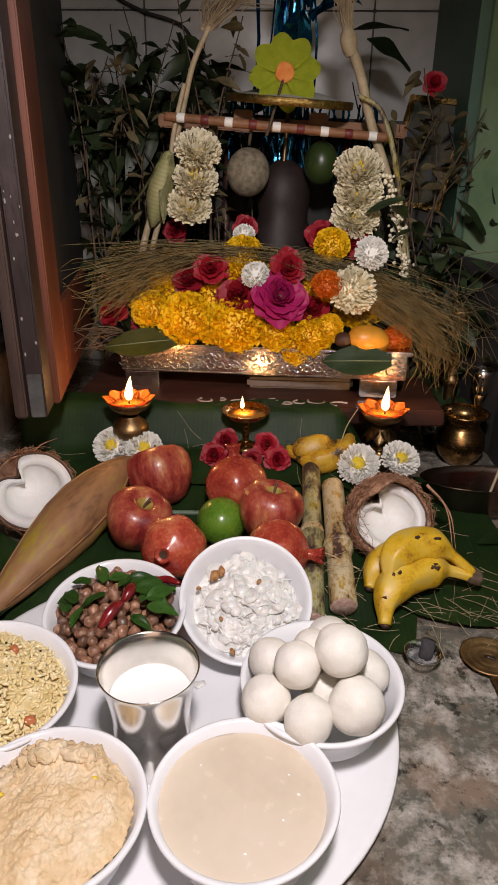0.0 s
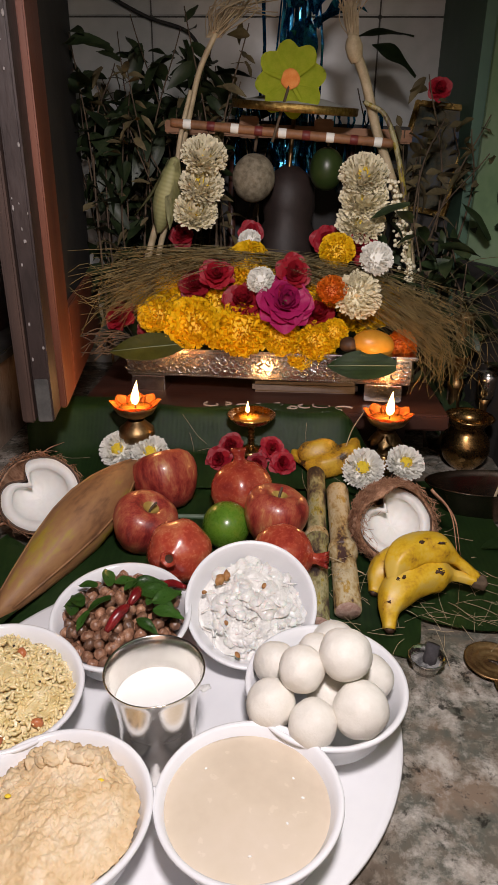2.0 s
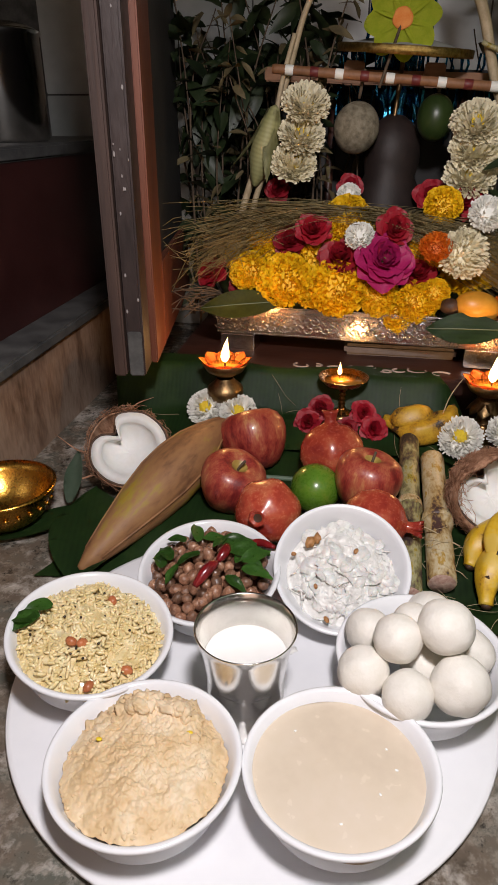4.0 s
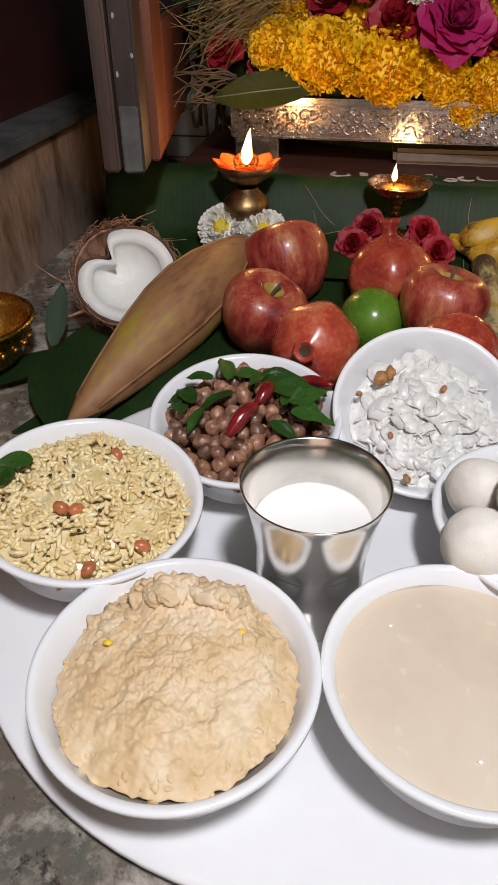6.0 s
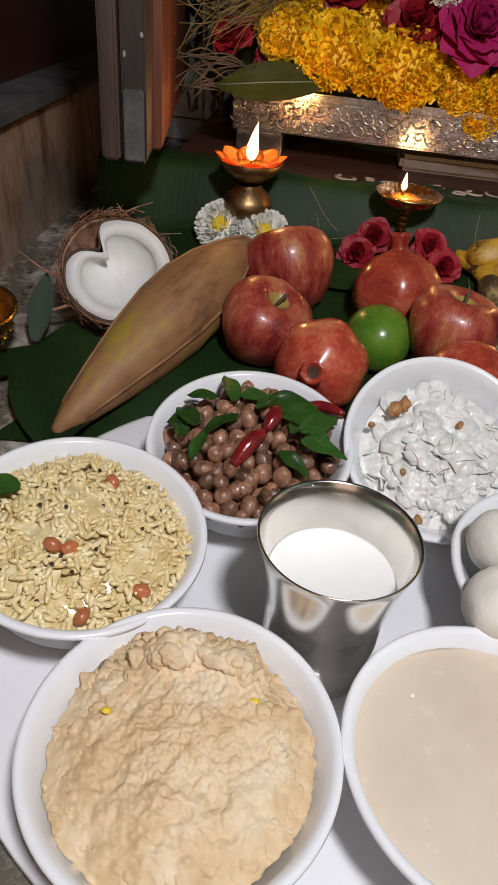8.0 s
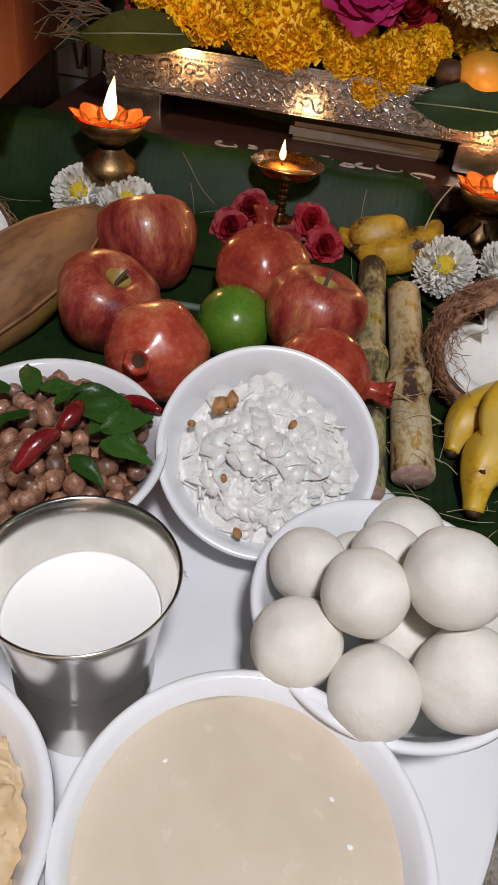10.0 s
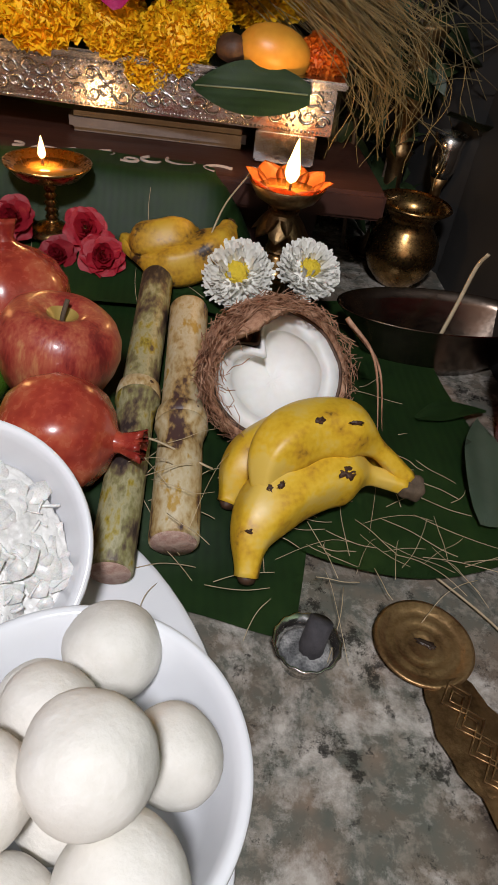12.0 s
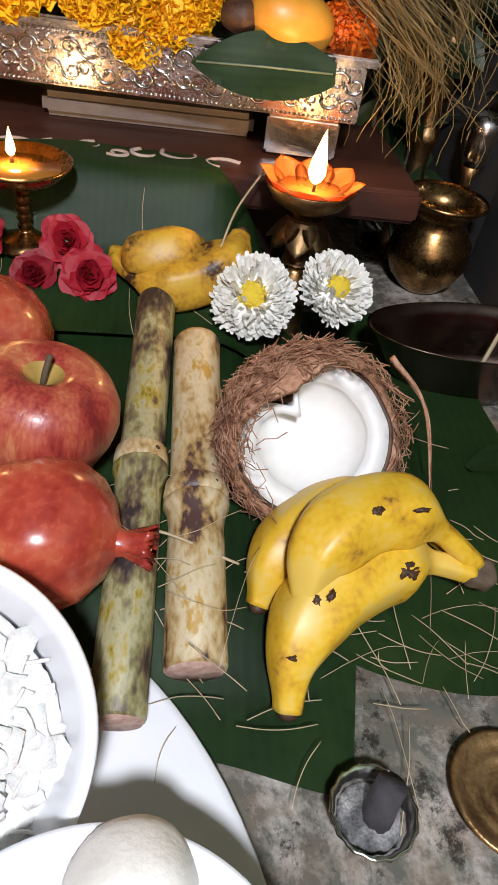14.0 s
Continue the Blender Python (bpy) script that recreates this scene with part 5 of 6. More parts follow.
part("dish", lathe([(0, 0.002), (0.040, 0.001), (0.052, 0.012), (0.066, 0.038), (0.0715, 0.045), (0.0725, 0.0462), (0.0708, 0.0462), (0.064, 0.0385), (0.050, 0.014), (0.038, 0.004), (0, 0.004)], 64), M["bronze"], dish)
part("powder", mound(0.024, 0.007, 0.003, 90, 6, 12, 40), M["kumkum"], dish, "orange turmeric powder", pose(0.022, 0.006, 0.010))
part("twig", tube([(0.0, -0.012, 0.02), (0.010, 0.012, 0.05), (0.016, 0.022, 0.078), (0.020, 0.018, 0.09)], 0.0016, 6, None, 6), M["straw"], dish, "thin plant stalk")
bell = thing("brass_bell_stand", "tall narrow brass stand with turned rings", "stand", pose(0.286, 0.945, 0.0))
prof = [(0, 0), (0.026, 0), (0.027, 0.004), (0.014, 0.012), (0.009, 0.03)]
for z in (0.06, 0.10, 0.135, 0.165):
    prof += [(0.0085, z - 0.012), (0.0115, z - 0.004), (0.0130, z), (0.0105, z + 0.004), (0.0085, z + 0.010)]
part("shaft", lathe(prof + [(0.011, 0.185), (0.0155, 0.200), (0.016, 0.204), (0.013, 0.203), (0.009, 0.19), (0, 0.188)], 36), M["dull_brass"], bell)
part("foot", lathe([(0, -0.0002), (0.030, -0.0002), (0.031, 0.003), (0.024, 0.005)], 36), M["brass"], bell)
cup = thing("small_steel_cup", "small shiny ribbed steel cup", "cup", pose(0.321, 0.915, 0.0))
part("cup", lathe([(0, 0.09), (0.009, 0.09), (0.012, 0.098), (0.0125, 0.104), (0.013, 0.110), (0.0125, 0.116), (0.015, 0.128), (0.0142, 0.128), (0.0115, 0.115), (0.010, 0.098), (0, 0.094)], 32), M["steel"], cup)
part("pedestal", lathe([(0, 0), (0.016, 0), (0.017, 0.003), (0.006, 0.012), (0.005, 0.08), (0.009, 0.091), (0, 0.091)], 24), M["dull_brass"], cup)
basket = thing("red_tub", "round red plastic tub with a printed paper bag", "tub", pose(0.3585, 0.625, 0.0))
part("tub", lathe([(0, 0.002), (0.044, 0.0), (0.047, 0.004), (0.055, 0.060), (0.0585, 0.062), (0.0590, 0.066), (0.0565, 0.0675), (0.0535, 0.062), (0.0455, 0.008), (0, 0.006)], 64), M["red_plastic"], basket)
bag = solo("paper_bag", blob(0.040, 0.038, 0.036, 0.22, 60, 2.2, 4), M["paper"], "crumpled printed white paper in the tub", "paper bag", pose(0.3585, 0.625, 0.048))
for k in range(5):
    z = 0.020 - k * 0.008
    part("print_bar", tube([(-0.0385 + 0.002 * abs(k - 2), -0.016 + s * 0.007, z) for s in range(4)], 0.0012, 5), M["ink"], bag, "row of black print")

# grass blades fallen on leaf and floor
rng = random.Random(21)
bm = bmesh.new()
for k in range(95):
    x, y = (rng.uniform(0.06, 0.28), rng.uniform(0.49, 0.63)) if k < 65 else (rng.uniform(-0.25, 0.25), rng.uniform(0.66, 0.79))
    a, L = rng.uniform(0, 6.28), rng.uniform(0.012, 0.045)
    p = [Vector((x + math.cos(a) * L * t + 0.002 * math.sin(3 * t + k), y + math.sin(a) * L * t + 0.002 * math.cos(3 * t + k), 0)) for t in (0, 0.35, 0.7, 1)]
    for v in p:
        v.z = rise(v.x, v.y) + 0.0055 + rng.uniform(0, 0.002)
    tube(p, 0.00025, 4, bm, 3)
for k in range(27):
    x, y = (rng.gauss(0.215, 0.025), rng.gauss(0.532, 0.018)) if k < 20 else (rng.gauss(0.095, 0.012), rng.gauss(0.545, 0.02))
    z = 0.0065 if k < 20 else 0.040 + rng.uniform(0, 0.004)
    a, L = rng.gauss(0.5, 0.9), rng.uniform(0.018, 0.055)
    p = [Vector((x + math.cos(a) * L * (t - 0.5), y + math.sin(a) * L * (t - 0.5) + 0.006 * math.sin(2.6 * t + k), z + 0.004 * math.sin(3.1 * t) * rng.random())) for t in (0, 0.35, 0.7, 1)]
    tube(p, rng.uniform(0.00014, 0.00024), 4, bm, 3)
solo("fallen_grass", bm, M["straw"], "thin dry grass blades scattered on the leaves", "grass", None, "", "stuff")
for pts in ([(0.135, 0.79, 0.113), (0.118, 0.76, 0.10), (0.108, 0.735, 0.085)], [(0.23, 0.52, 0.004), (0.262, 0.48, 0.003), (0.275, 0.44, 0.003)], [(0.29, 0.55, 0.004), (0.292, 0.49, 0.003), (0.296, 0.45, 0.003)], [(0.05, 0.55, 0.035), (0.075, 0.56, 0.047), (0.115, 0.555, 0.032)]):
    solo("straw", tube(pts, 0.0007, 5, None, 8), M["straw"], "single pale dry straw", "straw", None, "loose straws")


# ---- open wooden door leaf beside the altar ----
door = thing("door_1", "weathered open wooden door leaf with orange inner edge", "door", pose(-0.222, 0.664, 0.138, 0, 0, 9), "", "structure")
part("edge_board", box(-0.024, -0.011, -0.012, 0.040, 0.003, 0.95, 0.002), M["post_wood"], door, "split pale brown board edge", None, False)
part("front_board", box(-0.010, 0.0075, -0.004, 0.040, 0.0, 0.95, 0.002), M["post_paint"], door, "grey painted board with white drips", None, False)
part("stile", box(0.0065, 0.0145, 0.0405, 0.115, 0.0, 0.95, 0.0015), M["orange_wood"], door, "orange stained stile", None, False)
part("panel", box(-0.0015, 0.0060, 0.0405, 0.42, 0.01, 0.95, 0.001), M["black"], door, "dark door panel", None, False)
part("bottom_rail", box(0.0065, 0.0145, 0.1155, 0.42, 0.0, 0.10, 0.0015), M["orange_wood"], door, "orange stained bottom rail", None, False)
part("patch", box(-0.0085, 0.0060, -0.0065, -0.0042, 0.002, 0.050, 0.001), M["slab"], door, "bare grey patch at the foot", None, False)
rng = random.Random(3)
for k in range(34):
    z = rng.uniform(0.06, 0.6)
    r = rng.uniform(0.0005, 0.0014)
    part("paint_drip", blob(r, 0.0006, r * rng.uniform(1, 2.8), 0.3, 400, k, 2), M["chalk"], door, "", pose(rng.uniform(-0.008, 0.0055), -0.0045, z))

# ---- altar board, seat and back ----
board = thing("altar_board", "low red brown wooden board with white rice paste drawing", "board", pose(0, 0, 0))
part("top", box(-0.235, 0.245, 0.803, 1.16, 0.082, 0.104, 0.003), M["board"], board, "", None, False)
part("plinth", box(-0.225, 0.200, 0.845, 1.15, 0.0, 0.082, 0.002), M["board"], board, "", None, False)
for k in range(9):
    x = -0.06 + k * 0.021 + 0.004 * math.sin(k * 5)
    y = 0.822 + 0.005 * math.sin(k * 2.1)
    turn, s = rng.uniform(0, 6), rng.uniform(0.6, 1.2)
    pts = [(x + s * 0.013 * math.cos(a * 0.8 + turn) * (1 - a / 12), y + s * 0.009 * math.sin(a * 0.8 + turn) * (1 - a / 14), 0.1044) for a in range(rng.randint(5, 10))]
    part("paste_curl", tube(pts, lambda t: 0.0016 - 0.0006 * t, 6, None, 3), M["chalk"], board, "white rice paste scroll")
solo("folded_cloth", box(-0.01, 0.135, 0.872, 0.93, 0.1045, 0.120, 0.004), M["cloth"], "dark grey folded cloth under the seat", "cloth", None, "", "", False)

S = pose(0.008, 0.860, 0.1045, 0, -1.0, -6.2)
seat = thing("silver_seat", "embossed silver altar seat on short block legs", "seat", S)
part("slab", box(-0.190, 0.190, -0.002, 0.24, 0.024, 0.058, 0.002), M["silver"], seat, "", None, False)
part("top_plate", box(-0.198, 0.198, -0.009, 0.25, 0.0582, 0.0635, 0.0015), M["silver"], seat, "overhanging silver top", None, False)
part("front_panel", box(-0.191, 0.191, -0.0055, -0.0022, 0.0245, 0.0575, 0.001), M["silver"], seat, "embossed front panel", None, False)
for x in (-0.165, 0.155):
    for y in (0.014, 0.21):
        part("leg", box(x - 0.022, x + 0.026, y - 0.018, y + 0.016, 0.0, 0.0238, 0.0015), M["silver"], seat, "", None, False)
rng = random.Random(14)
for k in range(64):
    x = -0.185 + (k % 32) * 0.0119 + rng.uniform(-0.002, 0.002)
    zc = (0.0355 if k < 32 else 0.0470) + rng.uniform(-0.0015, 0.0015)
    flip, s = (1 if (k % 2) ^ (k >= 32) else -1), rng.uniform(0.8, 1.15)
    pts = [(x + flip * s * 0.0068 * math.cos(a * 0.75) * (1 - a / 13), -0.0062, zc + flip * s * 0.0058 * math.sin(a * 0.75) * (1 - a / 13)) for a in range(10)]
    part("scroll", tube(pts, lambda t: 0.0012 - 0.0006 * t, 5, None, 2), M["silver"], seat, "raised scroll relief")
bm = bmesh.new()
for k in range(126):
    x = -0.189 + k * 0.003
    for z in (0.0266, 0.0553):
        b2 = bmesh.ops.create_icosphere(bm, subdivisions=1, radius=0.0011)
        bmesh.ops.translate(bm, verts=b2["verts"], vec=(x, -0.0060, z))
for k in range(420):
    x, z, r = rng.uniform(-0.188, 0.188), rng.uniform(0.029, 0.053), rng.uniform(0.0007, 0.0016)
    b2 = bmesh.ops.create_icosphere(bm, subdivisions=1, radius=r)
    bmesh.ops.translate(bm, verts=b2["verts"], vec=(x, -0.0056, z))
tagged(part("beading", bm, M["silver"], seat, "fine raised beading"), "", "", "", "stuff")


# the heaped flowers and the shrine behind lean a little to one side
STAND["pose"] = Matrix.Translation((-0.0085, 0, -0.0026)) @ Matrix.Rotation(radians(1.79), 4, "Y")


# ---- flowers heaped on the seat ----
bm = blob(0.185, 0.075, 0.075, 0.25, 14, 2.0, 4)
solo("leaf_heap", bm, M["foliage"], "dark green leaves under the heaped flowers", "leaves", pose(0.0, 0.955, 0.180), "", "stuff")
rng = random.Random(77)


def heap(key, spots, y, name, label, group, category="flower"):
    for k, (x, z, r) in enumerate(spots):
        kk = key + str(k % 3) if key in ("marigold", "rose", "cream") else key
        flower(kk, (x, y + 0.012 + rng.uniform(-0.006, 0.006), z - 0.002), r, (x * 1.2 + rng.uniform(-0.2, 0.2), -0.85, 0.45 + rng.uniform(-0.15, 0.3)), rng.uniform(0, 360), name, label, category, group)


heap("marigold", [(-0.136, 0.212, 0.026), (-0.088, 0.204, 0.037), (-0.022, 0.200, 0.039), (0.030, 0.194, 0.027), (0.061, 0.174, 0.028), (0.078, 0.190, 0.028), (0.098, 0.201, 0.020), (-0.052, 0.196, 0.026)], 0.852, "marigold", "full yellow marigold on the silver seat", "yellow marigolds on the seat")
heap("marigold", [(-0.145, 0.224, 0.030), (-0.058, 0.228, 0.034), (-0.019, 0.276, 0.033), (0.083, 0.246, 0.030), (0.133, 0.222, 0.034), (0.156, 0.236, 0.033), (-0.104, 0.237, 0.030), (0.096, 0.300, 0.024), (-0.125, 0.250, 0.022), (0.014, 0.268, 0.020)], 0.885, "marigold", "yellow marigold heaped behind others", "yellow marigolds on the seat")
heap("rose", [(-0.185, 0.203, 0.023), (-0.087, 0.248, 0.023), (-0.058, 0.265, 0.025), (-0.020, 0.234, 0.031), (0.075, 0.220, 0.026), (0.040, 0.272, 0.026), (-0.150, 0.190, 0.014)], 0.866, "rose", "dark crimson rose among the marigolds", "crimson roses on the seat")
heap("magenta", [(0.031, 0.236, 0.040)], 0.850, "pink_flower", "large magenta pink flower in the heap", "")
heap("white", [(0.000, 0.262, 0.019), (0.143, 0.296, 0.022)], 0.855, "chrysanthemum", "small white flower among the marigolds", "white flowers on the seat")
heap("cream0", [(0.124, 0.250, 0.032)], 0.855, "chrysanthemum", "cream chrysanthemum on the flower heap", "white flowers on the seat")
heap("orange_marigold", [(0.091, 0.257, 0.020), (0.188, 0.188, 0.022)], 0.850, "marigold", "orange marigold on the flower heap", "orange marigolds on the seat")
solo("mango", blob(0.028, 0.020, 0.019, 0.05, 20, 1.0, 3), mat("orange_mango_skin", [(0.55, 0.22, 0.02), (0.70, 0.34, 0.04)], 20, 0.4), "small ripe orange mango beside the marigold", "mango", pose(0.150, 0.852, 0.189, 0, 8, 10))
solo("date_fruit", blob(0.013, 0.010, 0.010, 0.12, 90, 4.0, 3), M["bruise"], "small dark wrinkled fruit", "fruit", pose(0.119, 0.848, 0.188))
def lay(at, along, normal):
    """A pose whose y axis runs along a blade and whose z axis is its upper face."""
    y = Vector(along).normalized()
    z = (Vector(normal) - y * Vector(normal).dot(y)).normalized()
    return Matrix.Translation(at) @ Matrix((y.cross(z), y, z)).transposed().to_4x4()


for at, along, L, w, lab in (((-0.094, 0.838, 0.180), (-1, -0.06, -0.12), 0.100, 0.040, "broad olive green betel leaf hanging over the seat"), ((0.178, 0.824, 0.170), (-1, 0.02, -0.04), 0.088, 0.042, "broad dark green betel leaf over the seat edge")):
    leaf = solo("betel_leaf", blade(L, w, 0.06, 0.12, 14, 0.03, 0.3, thick=0.0006), M["leaf_fresh"] if at[0] < 0 else M["leaf"], lab, "betel leaf", lay(at, along, (0, -0.78, 0.62)), "betel leaves")
    part("midrib", tube([(0, 0.002, 0.001), (0, L * 0.5, 0.001 - 0.015 * L), (0, L * 0.96, 0.001 - 0.055 * L)], 0.0007, 5), M["leaf_back"], leaf, "pale leaf midrib")

bm = bmesh.new()
rng = random.Random(31)
for k in range(300):
    s = rng.gauss(0, 1)
    a = Vector((-0.19 + rng.gauss(0, 0.022), 0.872 + rng.gauss(0, 0.02), 0.240 + 0.020 * s + rng.gauss(0, 0.008)))
    b = Vector((-0.06 + rng.gauss(0, 0.03), 0.895 + rng.gauss(0, 0.012), 0.285 + 0.005 * s))
    c = Vector((0.10 + rng.gauss(0, 0.03), 0.885 + rng.gauss(0, 0.012), 0.268 + 0.008 * s))
    d = Vector((0.235 + rng.gauss(0, 0.018), 0.862 + rng.gauss(0, 0.02), 0.205 + 0.022 * s + rng.gauss(0, 0.012)))
    pts = [a, b, c, d]
    mode = rng.random()
    if mode < 0.3:
        pts = pts[1:]
        pts.append(d + Vector((rng.uniform(-0.01, 0.03), 0, -0.05)))
    elif mode < 0.42:
        pts = pts[:3]
    tube(pts, 0.00034, 3, bm, 5, None, False)
for k in range(42):
    a = Vector((0.19 + rng.gauss(0, 0.02), 0.868, 0.235 + rng.gauss(0, 0.01)))
    tube([a, a + Vector((0.04, -0.005, -0.02)), a + Vector((0.055 + rng.gauss(0, 0.012), -0.01, -0.07 + rng.gauss(0, 0.015)))], 0.00034, 3, bm, 4, None, False)
for k in range(34):
    a = Vector((-0.15 + rng.gauss(0, 0.03), 0.865, 0.24 + rng.gauss(0, 0.015)))
    tube([a, a + Vector((-0.03, -0.005, rng.uniform(-0.03, 0.015))), a + Vector((-0.065 + rng.gauss(0, 0.02), -0.01, rng.uniform(-0.08, 0.03)))], 0.00034, 3, bm, 4, None, False)
solo("grass_spray", bm, M["grass"], "long dry darbha grass arched over the flowers", "grass", None, "", "stuff")
bm = bmesh.new()
for k in range(22):
    a = Vector((-0.17 + rng.gauss(0, 0.012), 0.858, 0.178 + rng.gauss(0, 0.006)))
    tube([a, a + Vector((-0.02, -0.008, rng.uniform(-0.015, 0.012))), a + Vector((-0.05 + rng.gauss(0, 0.01), -0.012, rng.uniform(-0.03, 0.012)))], 0.0008, 4, bm, 4)
solo("root_tuft", bm, M["twig"], "tuft of brown dry roots at the seat corner", "roots", None, "", "stuff")

# ---- frame of canes with hanging fruit and garlands ----
def rod(name, pts, radius, material, label, category, n=8, group=""):
    return solo(name, tube(pts, radius, n, None, 8), material, label, category, None, group)


left_cane = rod("paddy_stalk", [(-0.185, 0.955, 0.105), (-0.165, 0.960, 0.26), (-0.135, 0.965, 0.36), (-0.112, 0.968, 0.43), (-0.095, 0.970, 0.50), (-0.074, 0.970, 0.545)], lambda t: 0.0055 - 0.0022 * t, M["straw"], "dry knotted paddy stalk tied as a post", "stalk")
rod("paddy_stalk", [(-0.165, 0.950, 0.105), (-0.148, 0.955, 0.27), (-0.128, 0.958, 0.34), (-0.118, 0.960, 0.42), (-0.104, 0.962, 0.48)], lambda t: 0.0045 - 0.0015 * t, M["straw"], "twisted dry stalk beside the maize", "stalk")
rod("paddy_stalk", [(0.222, 0.960, 0.105), (0.205, 0.962, 0.28), (0.168, 0.966, 0.38), (0.140, 0.968, 0.44), (0.118, 0.970, 0.50), (0.100, 0.970, 0.535)], lambda t: 0.0055 + 0.0012 * t, M["straw"], "pale dry stalk with a swollen knot and tassel", "stalk")
solo("stalk_knot", lathe([(0.006, -0.014), (0.0095, -0.006), (0.011, 0.004), (0.009, 0.012), (0.006, 0.016)], 20), M["straw"], "swollen pale stalk knot", "knot", aim((0.1005, 0.968, 0.532), (-0.25, 0, 1)))
rod("bent_plant", [(0.225, 0.940, 0.105), (0.205, 0.945, 0.25), (0.178, 0.95, 0.38), (0.150, 0.955, 0.455), (0.118, 0.958, 0.475)], lambda t: 0.0048 - 0.002 * t, M["cane_green"], "bent olive green stem", "stem")
bm = bmesh.new()
rng = random.Random(41)
for k in range(70):
    a = Vector((0.099 + rng.gauss(0, 0.003), 0.968, 0.545))
    tube([a, a + Vector((rng.gauss(-0.006, 0.004), rng.gauss(0, 0.003), 0.02)), a + Vector((rng.gauss(-0.010, 0.008), rng.gauss(0, 0.005), rng.uniform(0.03, 0.055)))], 0.0007, 3, bm, 3, None, False)
for k in range(55):
    a = Vector((-0.078 + rng.gauss(0, 0.004), 0.970, 0.540))
    tube([a, a + Vector((rng.gauss(0.02, 0.012), rng.gauss(0, 0.01), 0.03)), a + Vector((rng.gauss(0.045, 0.03), rng.gauss(0, 0.015), rng.uniform(0.03, 0.075)))], 0.0007, 3, bm, 4, None, False)
solo("stalk_tassel", bm, M["straw"], "frayed dry straw tassels on the stalk tops", "tassel", None, "", "stuff")
A, B = Vector((-0.129, 0.955, 0.4414)), Vector((0.1597, 0.955, 0.4281))
bar = thing("painted_bar", "slim wooden bar with dark red and white bands", "bar", aim(A, B - A))
L = (B - A).length
part("rod", lathe([(0, 0), (0.0052, 0), (0.0056, 0.004), (0.0056, L - 0.004), (0.0052, L), (0, L)], 16), M["bar_wood"], bar)
for k in range(9):
    z = 0.016 + k * 0.031
    part("band", lathe([(0.0054, z), (0.0060, z + 0.001), (0.0060, z + 0.010), (0.0054, z + 0.011)], 16), M["bar_red"] if k % 2 else M["mum_white"], bar, "painted band")
wa = thing("wood_apple", "hanging round grey brown wood apple", "wood apple", pose(-0.0192, 0.975, 0.3782))
part("rind", blob(0.029, 0.029, 0.031, 0.05, 30, 3.0, 4), M["woodapple"], wa)
part("stalk", tube([(0, 0, 0.034), (0.002, -0.005, 0.05), (0.004, -0.012, 0.066)], 0.0022, 7, None, 4), M["twig"], wa)
gu = thing("green_fruit", "hanging dark green mango fruit", "fruit", pose(0.0786, 0.985, 0.3935))
part("rind", blob(0.023, 0.023, 0.028, 0.04, 30, 5.0, 4), M["guava"], gu)
part("stalk", tube([(0, 0, 0.029), (0.001, -0.004, 0.045)], 0.002, 7, None, 4), M["twig"], gu)
for k, at in enumerate(((-0.0843, 0.945, 0.3999), (-0.0868, 0.942, 0.3643), (-0.0942, 0.939, 0.3317), (0.126, 0.945, 0.3853), (0.1291, 0.942, 0.3567), (0.127, 0.939, 0.3271))):
    flower("garland%d" % (k % 3), at, 0.031 if k < 3 else 0.033, (0.15 if k < 3 else -0.1, -0.72, 0.70), k * 70, "chrysanthemum", "cream chrysanthemum with a yellow heart in a hanging garland", "flower", "garland flowers", True)
flower("rose0", (0.124, 0.930, 0.303), 0.030, (0, -0.9, 0.4), 0, "rose", "bright red rose under the garland", "flower", "red roses by the idol")
flower("rose1", (-0.115, 0.955, 0.300), 0.018, (0, -0.9, 0.4), 40, "rose", "small red rose under the garland", "flower", "red roses by the idol")
flower("rose2", (-0.020, 0.975, 0.305), 0.020, (0, -0.9, 0.4), 80, "rose", "dim red rose before the idol", "flower", "red roses by the idol")
flower("rose0", (0.088, 0.985, 0.300), 0.024, (0, -0.9, 0.4), 80, "rose", "dim red rose beside the idol", "flower", "red roses by the idol")
flower("white", (-0.020, 0.945, 0.300), 0.016, (0, -0.8, 0.6), 0, "chrysanthemum", "white flower at the foot of the idol", "flower", "")
flower("white", (0.152, 0.925, 0.272), 0.018, (0.2, -0.9, 0.4), 30, "chrysanthemum", "white flower with a dark centre by the rose", "flower", "")
ear = thing("maize_ear", "young maize ear in pale green husk hanging from the post", "maize", aim((-0.122, 0.945, 0.398), (-0.25, 0.0, -1)))
part("husk", lathe([(0, -0.004), (0.006, 0), (0.013, 0.018), (0.0175, 0.042), (0.0165, 0.062), (0.010, 0.082), (0.004, 0.094), (0, 0.098)], 24, None, lambda a, i: 1 + 0.08 * math.cos(3 * a)), M["maize_husk"], ear)
for k in range(3):
    part("husk_leaf", blade(0.085, 0.022, 0.12, 0.5, 8, 0.03, thick=0.0006), M["maize_husk"], ear, "loose husk leaf", pose(0, 0, 0.002, 0, 0, k * 120) @ pose(0, 0.009, 0, 78, 0, 0))
spike = thing("seed_spike", "hanging spike of small pale buds", "seed spike", pose(0, 0, 0))
part("stem", tube([(0.165, 0.945, 0.385), (0.185, 0.942, 0.32), (0.203, 0.94, 0.25)], 0.0015, 6, None, 6), M["straw"], spike)
rng = random.Random(51)
bm = bmesh.new()
